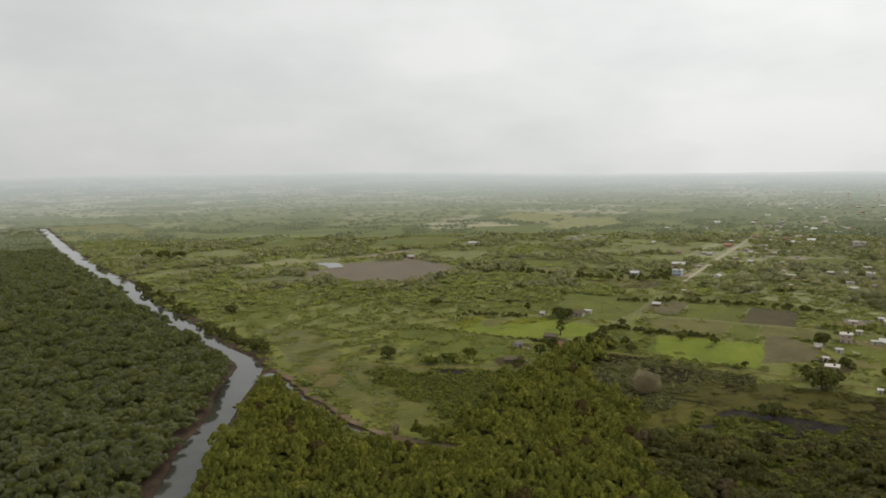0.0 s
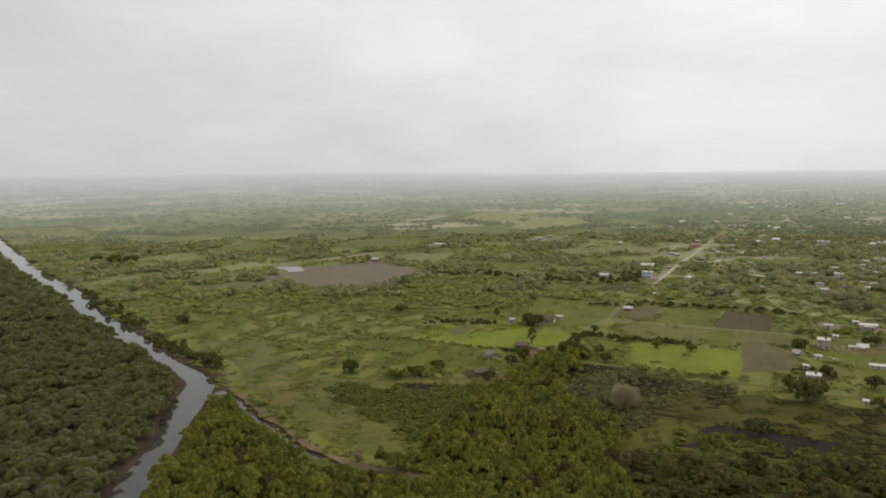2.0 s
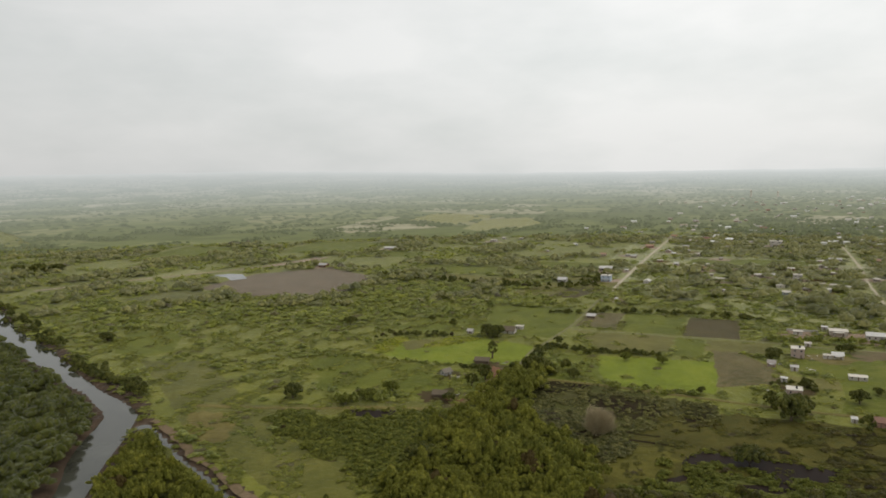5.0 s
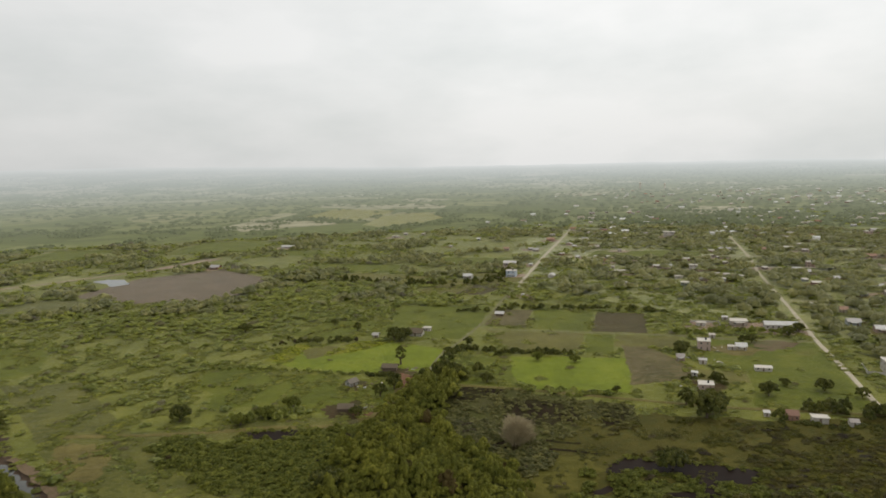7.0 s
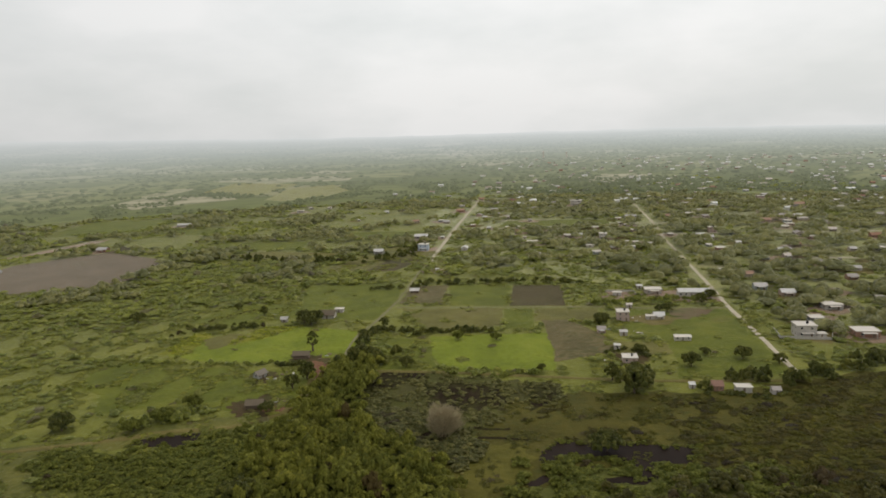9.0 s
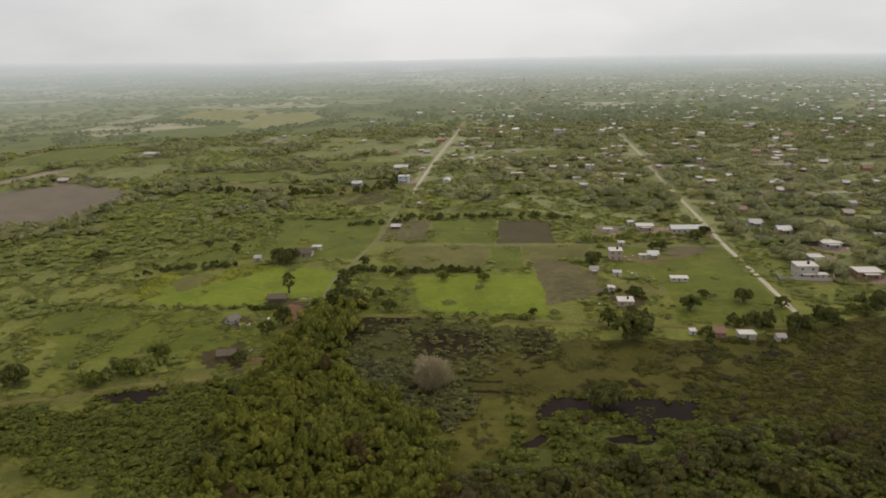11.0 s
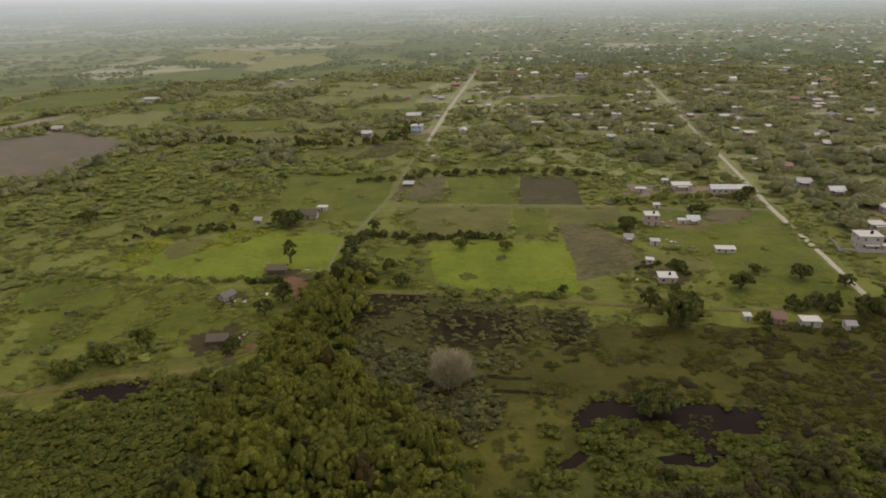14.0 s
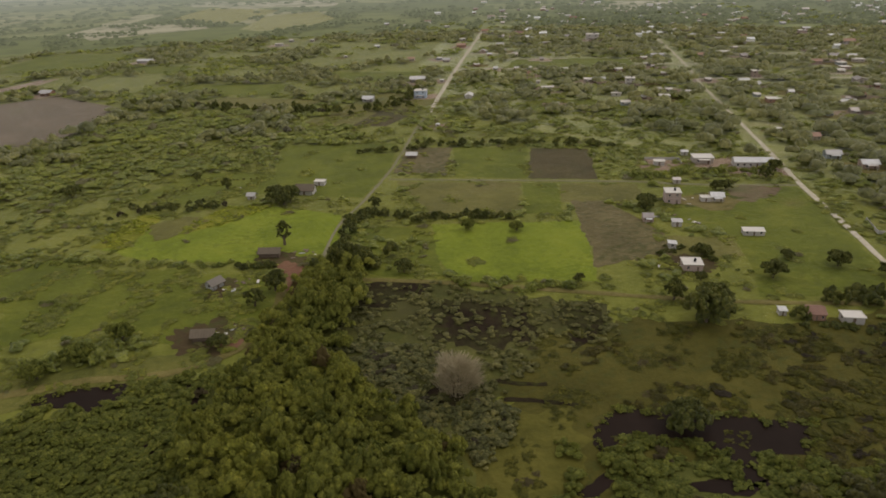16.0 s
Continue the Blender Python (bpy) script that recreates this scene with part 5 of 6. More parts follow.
# the wood west of the river
x, y, q = jittered(-420, -80, 190, 640, 4.3, 1)
west = np.interp(y, RIVER[::-1, 1], RIVER[::-1, 0])
keep = (x < west) & (river_d(x, y) > np.interp(y, [250, 420, 640], [7.4, 10.5, 12.5]))
near_wood = rows_of(x[keep], y[keep], q, (2.7, 4.6), (2.4, 4.0), 1.4)
x, y, q = jittered(-1300, -150, 640, 1700, 8.0, 2)
west = np.interp(y, RIVER[::-1, 1], RIVER[::-1, 0])
west = np.where(y > 1479, -853 - (y - 1479) * 0.65, west)
keep = (x < west) & (river_d(x, y) > 13.5) & (waves(x, y, 60, 26) + np.clip((1150 - y) / 500, -0.6, 1) > 0.25)
far_wood = rows_of(x[keep], y[keep], q, (3.6, 6.6), (3.0, 5.8), 0.5)
x, y, q = jittered(-90, 100, 195, 400, 3.15, 3)
keep = loosely(x, y, WOOD) & ~inside(x, y - 2.0, POOLS[2]) & (river_d(x, y) > 8) & (line_distance(x, y, CREEK) > 5)
mid_wood = rows_of(x[keep], y[keep], q, (1.7, 3.5), (2.2, 4.6), 1.2)
mid_wood[:, 3] *= q.uniform(0.7, 1.35, len(mid_wood))
x, y, q = jittered(60, 215, 165, 264, 4.6, 33)
keep = loosely(x, y, [(68, 150), (64, 238), (74, 254), (100, 250), (128, 242), (168, 234), (205, 205), (215, 150)], 12.0) & (waves(x, y, 9, 36) > 0.3)
start_wood = rows_of(x[keep], y[keep], q, (2.2, 4.4), (1.8, 4.2), 0.6)
for w in (near_wood, mid_wood, start_wood):
    swell = waves(w[:, 0], w[:, 1], 11, 51)
    w[:, 3] *= 0.8 + 0.45 * swell
    w[:, 4] *= 0.5 + 1.2 * swell
    tall = waves(w[:, 0], w[:, 1], 5, 53) * waves(w[:, 0], w[:, 1], 26, 54) > 0.40
    w[tall, 2] *= 1.35
    w[tall, 3] *= 1.5
    w[tall, 4] += 0.8
    w[:, 5] = np.clip(0.5 * w[:, 5] + 0.55 * waves(w[:, 0], w[:, 1], 14, 52), 0, 0.97)
near_wood[:, 5] *= 0.8
far_wood[:, 5] *= 0.7
beyond = np.hypot(far_wood[:, 0], far_wood[:, 1]) > NEAR_EDGE
foliage("backdrop_woods", far_wood[beyond], DOT, M_FARWOOD, "hazy riverside wood on the distant plain", "distance")
split(np.concatenate([near_wood, far_wood[~beyond]]), "mangrove_wood", M_RIVERWOOD, "dense dark green wood along the river", "wood", near=190)
split(start_wood, "swamp_wood", M_THICKET, "uneven dark thicket of swamp trees", "wood")
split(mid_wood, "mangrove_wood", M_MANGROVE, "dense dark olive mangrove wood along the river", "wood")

# shrubs of the swamp
x, y, q = jittered(-50, 60, 250, 370, 2.3, 4)
keep = loosely(x, y, LUSH, 7.0) & ~inside(x, y, WEST_POND) & ~inside(x, y - 1.5, POOLS[2]) & ~inside(x, y - 1.0, POOLS[3])
a = rows_of(x[keep], y[keep], q, (1.6, 3.1), (0.9, 1.8))
x, y, q = jittered(70, 180, 190, 290, 2.5, 5)
shore = np.zeros(x.shape, bool)
for ox, oy in ((0, 0), (1.8, 0), (-1.8, 0), (0, 2.8), (0, -1.5)):
    for pool in (BLACK_POND, *POOLS):
        shore |= inside(x + ox, y + oy, pool)
keep = loosely(x, y, POND_SHRUBS, 9.0) & ~shore & (waves(x, y, 9, 4) > 0.15)
b = rows_of(x[keep], y[keep], q, (1.8, 3.4), (0.9, 1.9))
x, y, q = jittered(60, 160, 280, 382, 2.1, 6)
muddy = np.zeros(x.shape, bool)
for mud in MUDS:
    muddy |= inside(x, y, mud)
south = inside(x, y, [(64, 345), (92, 331), (101, 308), (99, 292), (84, 280), (70, 309)])
keep = inside(x, y, SWAMP) & ~south & ((waves(x, y, 7, 8) > 0.34) | muddy) & (q.uniform(0, 1, len(x)) < np.where(muddy, 0.42, 0.9))
c = rows_of(x[keep], y[keep], q, (0.7, 1.9), (0.5, 1.2))
c[:, 5] = 0.4 + 0.55 * c[:, 5]
keep = south & (q.uniform(0, 1, len(x)) < 0.8) & (np.hypot(x - 90, y - 308) > 4)
pads = rows_of(x[keep], y[keep], q, (1.5, 2.9), (0.9, 1.8))
ring = []
for p, s in zip(BLACK_POND + WEST_POND, BLACK_POND[1:] + BLACK_POND[:1] + WEST_POND[1:] + WEST_POND[:1]):
    for k in range(int(math.dist(p, s) / 1.6)):
        t = k * 1.6 / math.dist(p, s)
        ring.append((p[0] + (s[0] - p[0]) * t + q.uniform(-2.2, 2.2), p[1] + (s[1] - p[1]) * t + q.uniform(-2.2, 1.2), q.uniform(0.6, 2.0), q.uniform(0.4, 1.1), 0.0, q.uniform(0, 1)))
south = smooth_line([(107, 270), (114, 273), (119, 275), (123, 272), (130, 266), (131, 261), (131, 257), (127, 255)], 1.2)
over = np.stack([south[:, 0] + q.normal(size=len(south)), south[:, 1] - 1.0 + q.normal(size=len(south)), q.uniform(1.2, 2.4, len(south)), q.uniform(0.8, 1.6, len(south)), np.full(len(south), 0.0), q.uniform(0, 1, len(south))], 1)
carpet = np.concatenate([a, b, over, np.array(ring)])
mound = np.clip(waves(carpet[:, 0], carpet[:, 1], 4.0, 61), 0, 1)
carpet[:, 3] *= 0.45 + 1.3 * mound
carpet[:, 5] = np.clip(0.4 * carpet[:, 5] + 0.6 * mound, 0, 0.97)
foliage("swamp_shrubs", carpet, PAD, M_SHRUB, "lush green swamp shrubs round the pools", "shrubs")
foliage("swamp_shrubs", pads, PAD, M_SWAMPSHRUB, "pale green rounded shrubs of the swamp", "shrubs")
foliage("swamp_shrubs", c, PUFF, M_SWAMPSHRUB, "low green shrubs scattered on black swamp mud", "shrubs")

# tussocks of the clearing and dark scrub to the east of it
x, y, q = jittered(80, 200, 262, 330, 2.6, 7)
keep = inside(x, y, CLEARING) & (waves(x, y, 10, 5) > 0.62)
a = rows_of(x[keep], y[keep], q, (0.9, 2.4), (0.15, 0.4))
x, y, q = jittered(120, 330, 165, 312, 2.3, 8)
thick = np.clip((U.x * (x - 150) + U.y * (y - 300)) / 60, 0, 1) + np.clip((285 - y) / 60, 0, 1) * (x > 150)
keep = (inside(x, y, EAST_SCRUB) | inside(x, y, CLEARING) | inside(x, y, MARSH_EAST)) & open_mask(x, y) & ~inside(x, y, BLACK_POND)
keep &= (0.65 * waves(x, y, 11, 6) + 0.35 * waves(x, y, 4, 66) + 0.34 * thick > 0.66)
b = rows_of(x[keep], y[keep], q, (1.1, 2.6), (0.25, 0.85))
b[:, 5] *= 0.95
foliage("marsh_tussocks", a, TUFT, M_TUSSOCK, "low olive grass tussocks on the wet meadow", "grass")
dusky = waves(b[:, 0], b[:, 1], 8, 67) > 0.52
foliage("marsh_scrub", b[~dusky], LOW, M_TUSSOCK, "low olive marsh bushes", "scrub")
foliage("marsh_scrub", b[dusky], LOW, M_DARKSCRUB, "low dark green marsh scrub and tussocks", "scrub")

# scrub between the fields, in clumps
x, y, q = jittered(-420, 460, 290, 720, 5.2, 9)
keep = open_mask(x, y) & ~inside(x, y, WOOD) & ~inside(x, y, LUSH) & ~inside(x, y, POND_SHRUBS) & ~inside(x, y, SWAMP) & ~inside(x, y, EAST_SCRUB) & ~inside(x, y, CLEARING) & ~inside(x, y, MARSH_EAST)
keep &= ~inside(x, y, [(104, 372), (130, 356), (195, 311), (240, 290), (262, 282), (192, 294), (150, 318), (110, 350)])
keep &= ~inside(x, y, STRIP) & ~inside(x, y, WEST_POND) & ~((x < np.interp(y, RIVER[::-1, 1], RIVER[::-1, 0]) + 9))
dense = inside(x, y, [(-110, 560), (-67, 650), (9, 760), (120, 680), (150, 600), (104, 576), (70, 505), (20, 520), (-40, 520)])
dense |= inside(x, y, [(255, 495), (300, 555), (395, 545), (330, 440), (262, 450), (235, 430), (225, 437)])
dense |= inside(x, y, [(-300, 640), (-170, 660), (-150, 560), (-230, 550)])
wild = inside(x, y, [(-170, 640), (-130, 520), (-95, 450), (-60, 400), (-30, 430), (-25, 470), (10, 490), (-20, 560), (-60, 650)])
keep &= (waves(x, y, 16, 10) + 0.36 * dense + 0.08 * wild + 0.1 * (x > 260) > 0.58)
items = rows_of(x[keep], y[keep], q, (1.3, 3.3), (0.6, 1.7))
big = q.uniform(0, 1, len(items)) < 0.12
items[big, 2] *= 1.5
items[big, 3] *= 1.6
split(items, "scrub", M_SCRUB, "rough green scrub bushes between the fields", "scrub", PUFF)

# low brush and weeds all over the rough pasture
x, y, q = jittered(-230, 330, 262, 660, 3.4, 21)
keep = ~inside(x, y, WOOD) & ~inside(x, y, LUSH) & ~inside(x, y, SWAMP) & ~inside(x, y, POND_SHRUBS) & (x > np.interp(y, RIVER[::-1, 1], RIVER[::-1, 0]) + 9)
tilled = np.zeros(x.shape, bool)
for f in FIELDS[:15]:
    tilled |= inside(x, y, f)
keep &= (line_distance(x, y, FARM_ROAD) > 2.5) & (line_distance(x, y, LANE) > 2.5) & (line_distance(x, y, TRACK) > 2.5)
keep &= ~inside(x, y, BLACK_POND) & ~inside(x, y, WEST_POND) & ~inside(x, y, CLEARING) & ~inside(x, y, EAST_SCRUB) & ~((y < 300) & (x > 75))
strip = inside(x, y, STRIP)
keep &= waves(x, y, 14, 24) - 0.5 * tilled - 0.10 * strip > 0.50
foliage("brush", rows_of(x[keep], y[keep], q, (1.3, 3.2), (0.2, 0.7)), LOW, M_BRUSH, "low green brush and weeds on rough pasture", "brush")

# standing crop on the ripening strips
x, y, q = jittered(0, 90, 440, 495, 1.7, 71)
ripe = inside(x, y, [(2, 456), (22, 487), (30, 482), (24, 466), (13, 447)]) | inside(x, y, [(34, 455), (42, 468), (58, 480), (76, 472), (66, 465), (50, 456)])
keep = ripe & (waves(x, y, 6, 72) > 0.34)
foliage("crop", rows_of(x[keep], y[keep], q, (0.8, 1.6), (0.3, 0.7)), LOW, M_CROP, "tall yellow-green crop plants", "crop")

# trees of the village
x, y, q = jittered(190, 900, 280, 1150, 8.6, 11)
town = ((x - 300) * U.x + (y - 400) * U.y > -150)
keep = open_mask(x, y) & town & ((x > 300) | (y > 560)) & (waves(x, y, 26, 12) > 0.45)
items = rows_of(x[keep], y[keep], q, (4.2, 8.2), (3.6, 7.4), 0.2)
items[:, 5] = np.clip(0.5 * items[:, 5] + 0.5 * waves(items[:, 0], items[:, 1], 40, 57), 0, 0.96)
beyond = np.hypot(items[:, 0], items[:, 1]) > NEAR_EDGE
split(items[~beyond], "village_trees", M_HAZED_TREE, "green trees among the village houses, leaf colour paled for haze", "trees", BROAD)
items[:, 4] += 0.5
foliage("backdrop_woods", items[beyond], DOT, M_FARWOOD, "hazy trees among the roofs of the town", "distance")

# low bushes between the trees of the village and on the plain behind
x, y, q = jittered(-700, 1000, 540, 1150, 9.8, 18)
keep = open_mask(x, y) & (x > np.interp(y, RIVER[::-1, 1], RIVER[::-1, 0]) + 12) & (waves(x, y, 35, 19) > np.where(x < 150, 0.30, 0.60))
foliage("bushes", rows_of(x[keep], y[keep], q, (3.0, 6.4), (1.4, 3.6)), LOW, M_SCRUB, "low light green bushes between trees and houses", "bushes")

# woods and tree lines of the far plain
x, y, q = jittered(-1300, 1400, 600, 1500, 10.0, 13)
d = np.hypot(x, y)
uu, vv = x * U.x + y * U.y, x * V.x + y * V.y
lines = (np.abs((uu + 40 * waves(x, y, 300, 20)) % 210 - 105) > 93) | (np.abs((vv + 40 * waves(x, y, 300, 21)) % 260 - 130) > 117)
keep = open_mask(x, y, 3) & (x > np.interp(y, RIVER[::-1, 1], RIVER[::-1, 0]) + 12) & (d < 1500)
town = ((x - 300) * U.x + (y - 400) * U.y > -150) & (y < 1150) & (x < 900)
keep &= ~town & ((waves(x, y, 70, 14) + 0.15 * (uu > 0) > 0.63) | (lines & (waves(x, y, 40, 17) > 0.3)))
items = rows_of(x[keep], y[keep], q, (3.5, 7.5), (3.0, 7.0))
beyond = np.hypot(items[:, 0], items[:, 1]) > NEAR_EDGE
split(items[~beyond], "far_woods", M_HAZED_TREE, "distant woods and tree lines on the plain", "wood")
items[:, 4] += 0.5
foliage("backdrop_woods", items[beyond], DOT, M_FARWOOD, "hazy tree lines on the distant plain", "distance")

# the tree lines with painted-in haze belong to the backdrop
x, y, q = jittered(-2700, 4000, 1000, 4600, 33.0, 15)
d = np.hypot(x, y)
uu, vv = x * U.x + y * U.y, x * V.x + y * V.y
lines = (np.abs((uu + 60 * waves(x, y, 400, 22)) % 330 - 165) > 146) | (np.abs((vv + 60 * waves(x, y, 400, 23)) % 380 - 190) > 168)
keep = (d > 1500) & (d < 4500) & ((waves(x, y, 150, 16) + (0.16 + 0.12 * (d < 3000)) * (uu > -250) > 0.60) | lines)
few = q.uniform(0, 1, len(x)) < 0.2
for f in FIELDS:
    keep &= few | ~inside(x, y, f)
items = rows_of(x[keep], y[keep], q, (8.0, 16.0), (3.5, 7.5))
items[:, 4] = distance_height(items[:, 0], items[:, 1]) - 0.5
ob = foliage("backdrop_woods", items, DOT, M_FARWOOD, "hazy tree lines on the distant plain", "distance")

# hedges and bushes along banks and tracks


def hedge(points, step, r, h, seed, spread=2.0, material=None, label="uneven hedge of dark bushes along a bank"):
    line = smooth_line(points, step)
    rr = np.random.default_rng(seed)
    x, y = line[:, 0] + rr.normal(size=len(line)) * spread, line[:, 1] + rr.normal(size=len(line)) * spread
    foliage("hedge", rows_of(x, y, rr, r, h), FULL, material or M_DARKTREE, label, "hedge")


hedge([(98, 436), (112, 440), (130, 424), (146, 420), (160, 409)], 1.5, (1.6, 2.8), (2.0, 3.8), 1)
hedge([(88, 408), (94, 420), (101, 432), (110, 444)], 1.8, (1.5, 2.8), (2.2, 4.2), 65, 1.2)
hedge([(116, 366), (126, 357), (136, 351), (148, 344)], 2.2, (1.6, 3.2), (1.6, 3.2), 2, 1.6, M_SCRUB, "low grey-green hedge along the crop field")
hedge([(82, 393), (86, 398), (92, 396), (96, 388)], 1.6, (2.4, 4.2), (4.5, 7.5), 3, 3.0)
hedge([(-30, 452), (-4, 442), (20, 430), (40, 419), (58, 408)], 2.2, (1.0, 1.8), (1.0, 2.0), 4, 1.5, M_SCRUB)
hedge([(20, 496), (36, 492), (50, 488)], 2.4, (1.4, 2.6), (2.0, 3.4), 5, 2.0)
hedge([(-10, 366), (4, 366), (14, 372)], 2.0, (2.0, 3.4), (2.6, 4.4), 6, 2.0, M_SCRUB)
hedge([(140, 536), (190, 524), (240, 500), (262, 482)], 3.0, (1.8, 3.4), (2.5, 4.5), 8, 2.5)
hedge([(-166, 470), (-142, 438), (-122, 415), (-106, 402)], 2.6, (2.2, 3.8), (3.0, 5.0), 9, 2.5)
hedge([(-290, 660), (-250, 600), (-212, 540), (-185, 500)], 4.0, (2.2, 4.0), (3.5, 6.5), 10, 4.0)
hedge([(-110, 470), (-60, 440), (-20, 418), (0, 404)], 2.6, (0.9, 1.6), (0.8, 1.6), 11, 1.0, M_SCRUB)
hedge([(-90, 335), (-74, 312), (-58, 286), (-44, 268)], 2.4, (1.6, 2.8), (2.0, 4.0), 12, 1.5, M_MANGROVE)
hedge([(205, 302), (230, 290), (262, 286), (300, 290)], 3.0, (2.4, 4.2), (4.0, 6.5), 13, 4.0)
hedge([(150, 645), (100, 690), (30, 745), (20, 760)], 4.0, (2.6, 4.6), (4.0, 7.0), 14, 4.0)
hedge([(130, 660), (190, 640), (230, 690)], 4.0, (2.4, 4.4), (3.5, 6.5), 15, 5.0)

hedge([(194, 296), (202, 288), (212, 282), (222, 278)], 1.8, (1.2, 2.2), (1.2, 2.2), 16, 1.2)
hedge([(182, 336), (200, 331), (208, 328)], 3.5, (0.8, 1.4), (0.8, 1.4), 17, 1.0, M_SCRUB)

hedge([(10, 486), (26, 490), (42, 484), (56, 484)], 2.0, (1.2, 2.4), (1.6, 3.0), 18, 2.2)
hedge([(239, 433), (247, 425), (265, 424), (277, 417), (289, 413), (303, 409)], 2.2, (1.8, 3.4), (2.2, 4.2), 61, 2.4, M_SCRUB, "thick row of bushes between lane and barn")
hedge([(191, 353), (196, 353), (204, 352), (205, 346), (202, 340)], 1.6, (1.0, 2.0), (1.2, 2.4), 62, 1.4, M_DARKTREE, "dark bushes round the brick house")
hedge([(-56, 351), (-49, 336), (-40, 321), (-28, 307)], 1.3, (0.9, 1.9), (0.4, 1.0), 63, 1.6, M_SCRUB, "bright tall grass along the swamp edge")
hedge([(52, 411), (57, 408), (63, 406)], 1.2, (1.4, 2.4), (1.8, 2.8), 64, 0.8, M_DARKTREE, "dark bushes in front of the long shed")
hedge([(28, 505), (36, 512), (46, 516), (60, 520), (76, 516)], 2.6, (0.6, 1.1), (0.5, 1.0), 19, 0.5, M_DRY, "low pale dry hedge along a curved bank")



def garden_wall(points, h, label):
    """A masonry wall of upright panels between piers."""
    e = thing("garden_wall", label, "wall", "garden walls")
    for (x0, y0), (x1, y1) in zip(points[:-1], points[1:]):
        n = max(1, round(math.dist((x0, y0), (x1, y1)) / 3.2))
        for k in range(n):
            ax, ay = x0 + (x1 - x0) * k / n, y0 + (y1 - y0) * k / n
            ln = math.dist((x0, y0), (x1, y1)) / n
            m = pose(ax, ay, 0, 0, 0, math.degrees(math.atan2(y1 - y0, x1 - x0)))
            bm = bmesh.new()
            add_box(bm, 0.14, ln - 0.14, -0.07, 0.07, 0, h)
            part("panel", bm, M_WHITEWALL, e).matrix_local = m
            bm = bmesh.new()
            add_box(bm, -0.14, 0.14, -0.14, 0.14, 0, h + 0.15)
            part("pier", bm, M_CONCRETE, e).matrix_local = m


garden_wall([(281, 342), (273, 331), (291, 318), (299, 324)], 1.5, "pale masonry garden wall round a two-storey house")
garden_wall([(262, 452), (276, 443), (272, 436)], 1.3, "brown masonry wall round a small plot")
debris(216, 381, 4, 6)
debris(228, 372, 5, 7)
debris(70, 508, 5, 8)
debris(300, 330, 5, 9)
debris(345, 352, 5, 10)

# ---- single trees ----


def tree(x, y, r, h, seed, material=None, label="broad dark green tree standing alone", trunk=None):
    """A tapered trunk with limbs, and a crown of leaf clumps."""
    rr = np.random.default_rng(seed)
    base = float(height(np.array([x]), np.array([y]))[0])
    e = thing("tree", label, "tree", "single trees")
    th = trunk if trunk is not None else h * 0.1
    bm = bmesh.new()
    bmesh.ops.create_cone(bm, cap_ends=True, segments=8, radius1=0.05 * h, radius2=0.03 * h, depth=th + h * 0.15, matrix=pose(0, 0, (th + h * 0.15) / 2))
    for k in range(5):
        a = k * 1.26 + rr.uniform(-0.3, 0.3)
        ln = r * rr.uniform(0.55, 0.85)
        m = pose(0, 0, th * 0.8 + h * 0.08, 0, 0, math.degrees(a)) @ pose(0, 0, 0, 0, rr.uniform(35, 60), 0) @ pose(0, 0, ln / 2)
        bmesh.ops.create_cone(bm, cap_ends=True, segments=6, radius1=0.022 * h, radius2=0.008 * h, depth=ln, matrix=m)
    part("trunk", bm, M_BARK, e)
    items = []
    for k in range(9):
        a, u = k * 2.4 + rr.uniform(-0.4, 0.4), (k + 0.5) / 9
        lump = r * rr.uniform(0.42, 0.58)
        rim = (r - lump * 0.75) * math.sqrt(1 - (2 * u - 0.9) ** 2 * 0.8) if k < 8 else 0.0
        up = th + (h - th) * (0.02 + 0.66 * u)
        items.append((rim * math.cos(a), rim * math.sin(a), lump, min(lump * 1.5, h - up), up, rr.uniform(0.25, 0.85)))
    items = np.array(items)
    items[:, 0] += 5000
    me = foliage_mesh("crown", items, FULL, material or M_DARKTREE)
    me.transform(Matrix.Translation((-5000, 0, 0)))
    ob = new("crown", me)
    ob.parent = e
    e.matrix_basis = pose(x, y, base, 0, 0, float(rr.uniform(0, 360)))


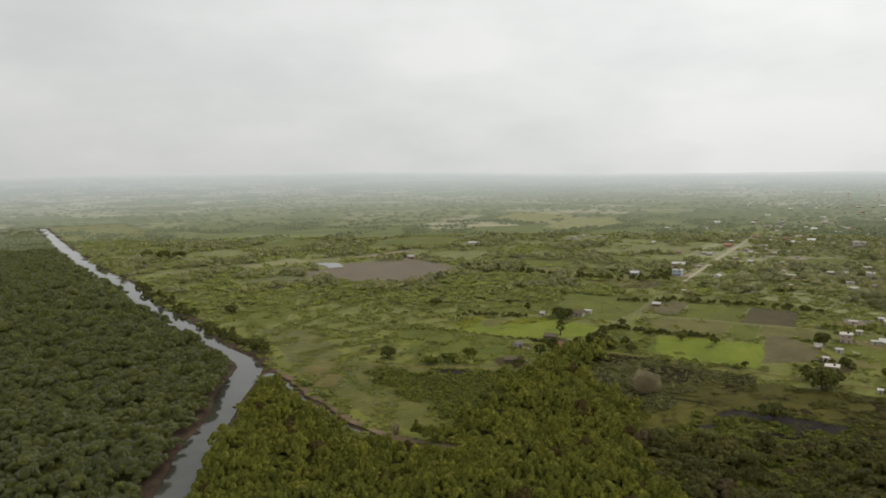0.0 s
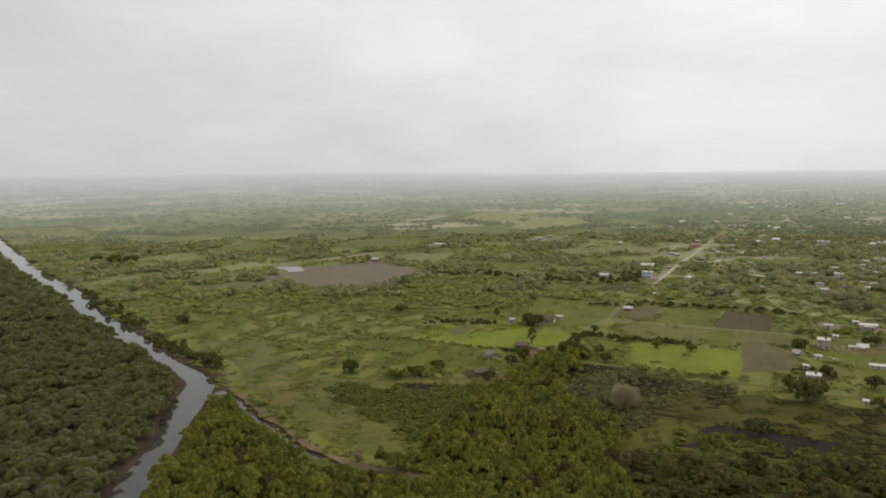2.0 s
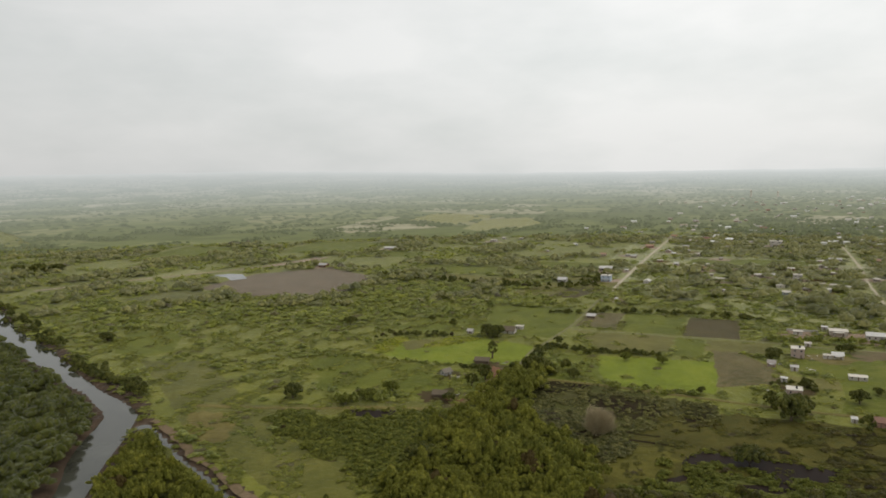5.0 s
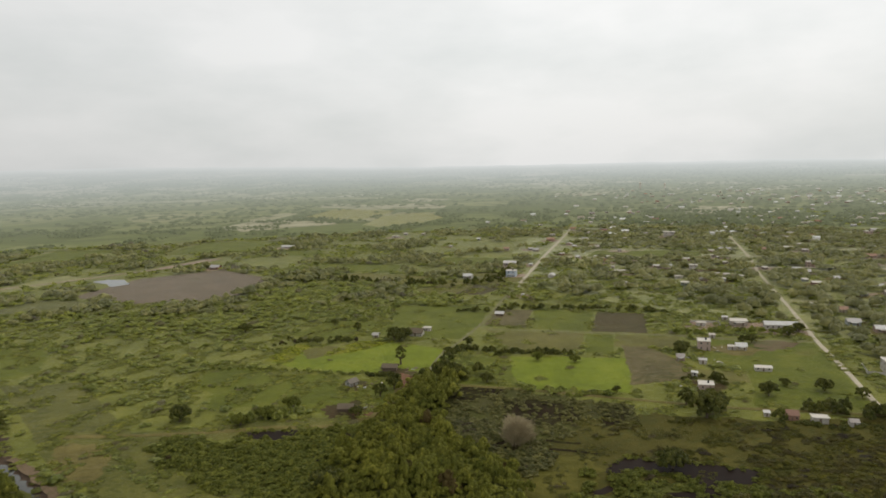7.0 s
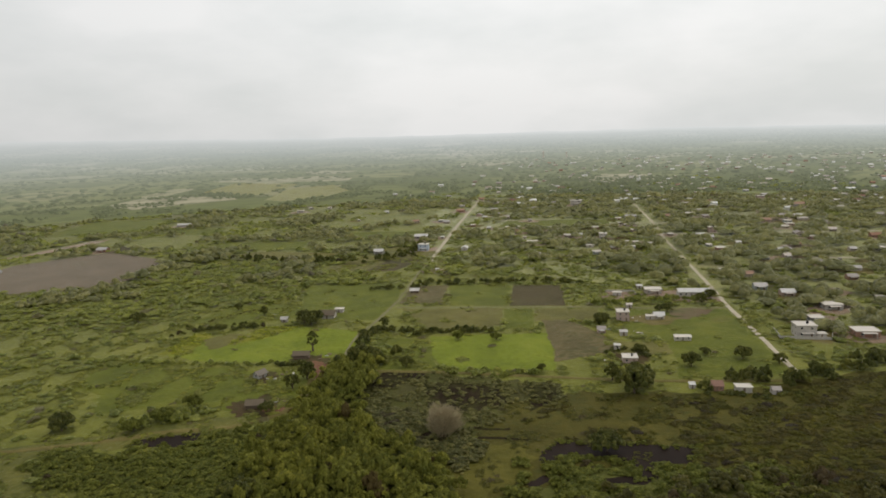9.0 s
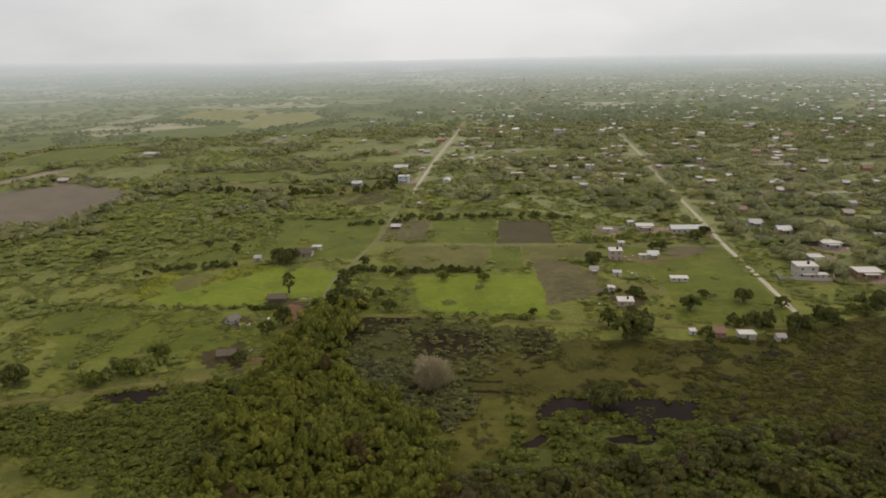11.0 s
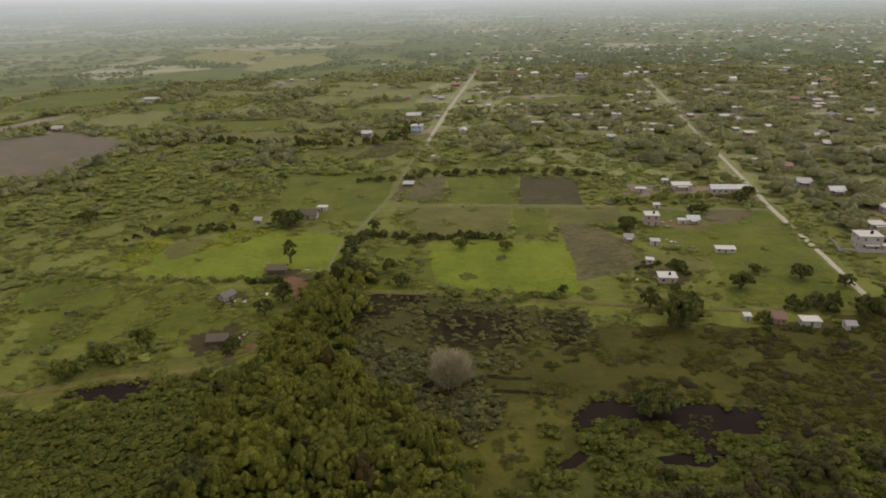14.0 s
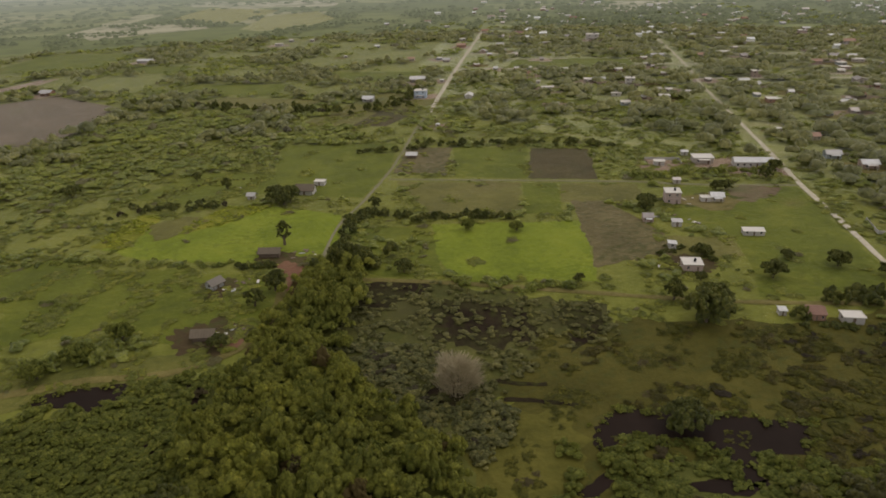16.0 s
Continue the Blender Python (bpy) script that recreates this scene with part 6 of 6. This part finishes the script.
def bare_tree(x, y, r, h, twigs=2600):
    """A leafless thicket crown: many fine grey-brown twigs on limbs."""
    rr = np.random.default_rng(3)
    e = thing("bare_tree", "round leafless tree of pale grey-brown twigs", "tree", "single trees")
    bm = bmesh.new()
    for k in range(7):
        a = k * 0.9
        m = pose(0.5 * math.cos(a), 0.5 * math.sin(a), 0, 0, 0, math.degrees(a)) @ pose(0, 0, 0, 0, rr.uniform(8, 38), 0) @ pose(0, 0, h * 0.3)
        bmesh.ops.create_cone(bm, cap_ends=True, segments=6, radius1=0.16, radius2=0.06, depth=h * 0.6, matrix=m)
    part("trunk", bm, M_BARK, e)
    verts, faces = [], []
    for k in range(twigs):
        d = rr.normal(size=3)
        d[2] = d[2] * 0.9 + 0.25
        d /= np.linalg.norm(d)
        p1 = np.array([0, 0, h * 0.5]) + d * np.array([r, r, h * 0.5]) * rr.uniform(0.55, 1.05) * (0.95 + 0.11 * math.sin(6 * d[0] + 3) + 0.11 * math.sin(8 * d[1] + 5 * d[2]))
        p0 = p1 * np.array([0.78, 0.78, 1.0]) + np.array([0, 0, -0.14 * h]) * rr.uniform(0.5, 1.2) + rr.normal(size=3) * 0.05 * r
        p1[2], p0[2] = max(p1[2], 0.1), max(p0[2], 0.1)
        s = np.cross(p1 - p0, rr.normal(size=3))
        s *= 0.075 / np.linalg.norm(s)
        i = len(verts)
        t = np.cross(p1 - p0, s)
        t *= 0.075 / np.linalg.norm(t)
        verts += [tuple(p0 + s), tuple(p0 - s * 0.5 + t), tuple(p0 - s * 0.5 - t), tuple(p1)]
        faces += [(i, i + 1, i + 3), (i + 1, i + 2, i + 3), (i + 2, i, i + 3)]
    me = bpy.data.meshes.new("crown")
    me.from_pydata(verts, [], faces)
    me.materials.append(M_TWIG)
    ob = new("crown", me)
    ob.parent = e
    e.matrix_basis = pose(x, y, 0)


bare_tree(90, 308, 7.0, 11.0, 3200)
bare_tree(62, 290, 2.0, 6.2, 500)
bare_tree(-20, 262, 1.8, 5.8, 400)
tree(170, 308, 7.4, 10.5, 1, label="large dark spreading tree beside the track")
tree(171, 323, 3.2, 8.0, 2)
tree(20, 293, 5.6, 7.0, 41, label="dark broad tree rising from the shrubs")
tree(47, 294, 3.2, 6.0, 42, M_DRY, "brown dry tree among green mangroves")
tree(177, 313, 5.5, 9.0, 3)
tree(210, 321, 4.2, 6.5, 4)
tree(13, 373, 4.0, 6.4, 5, M_SHRUB, "round green tree on the pasture", 0.6)
tree(-8, 362, 4.0, 4.5, 6, M_SHRUB, "broad low green tree in a thicket", 0.4)
tree(131, 272, 5.8, 6.5, 7, label="dense round bush in the black pond", trunk=0.4)
tree(202, 345, 3.2, 5.0, 8)
tree(217, 394, 4.2, 6.0, 9)
tree(152, 347, 2.0, 3.4, 10)
tree(-7, 528, 4.5, 6.0, 11)
tree(78, 476, 5.0, 8.0, 12)
tree(84, 474, 4.6, 7.5, 13)
tree(80, 470, 4.0, 6.0, 14)
tree(49, 527, 2.6, 4.5, 15)
tree(61, 506, 2.6, 6.0, 16)
tree(71, 424, 2.9, 11.5, 17, label="tall slim tree with an open crown", trunk=2.2)
tree(86, 398, 5.0, 8.0, 18)
tree(92, 392, 4.5, 7.0, 19)
tree(-32, 375, 4.6, 7.0, 20)
tree(2, 367, 4.4, 4.8, 21, M_SHRUB, "broad low green tree in a thicket", 0.4)
tree(-159, 511, 4.6, 6.5, 22)
tree(-105, 392, 5.0, 7.5, 23)
tree(-110, 402, 4.2, 6.5, 24)
tree(-351, 867, 9.0, 12.0, 25)
tree(-373, 872, 8.0, 11.0, 26)
tree(-335, 875, 8.0, 10.0, 27)
tree(140, 406, 3.0, 4.5, 28, M_SHRUB, "light green bushy tree in the crop field", 0.5)
tree(156, 396, 3.0, 3.8, 29, M_SHRUB, "light green bushy tree in the crop field", 0.4)
tree(236, 318, 4.0, 6.0, 30)
tree(262, 396, 3.4, 5.0, 31)
tree(115, 448, 3.0, 5.0, 32)
tree(103, 380, 3.4, 5.0, 33)
tree(38, 357, 3.0, 4.2, 34)
tree(52, 378, 3.6, 6.5, 35)
tree(60, 386, 4.0, 8.0, 36)
tree(47, 293, 2.4, 5.0, 37, M_DRY, "reddish withered tree in the wood", 0.6)
tree(55, 306, 2.6, 6.6, 38, M_SHRUB, "light green tree standing above the wood", 1.5)
tree(30, 318, 2.8, 6.8, 39, M_MANGROVE, "olive tree standing above the wood", 1.5)
tree(8, 262, 3.0, 7.2, 40, M_MANGROVE, "olive tree standing above the wood", 1.5)
tree(-40, 240, 3.0, 7.5, 41, M_MANGROVE, "olive tree standing above the wood", 1.5)
tree(214, 392, 3.2, 5.2, 42)
tree(258, 398, 2.6, 4.6, 43)
tree(226, 330, 2.4, 3.6, 44)
tree(244, 306, 3.2, 5.0, 45)
tree(188, 330, 2.2, 3.4, 46)
tree(290, 400, 4.0, 6.5, 47)
tree(304, 408, 3.6, 5.5, 48)
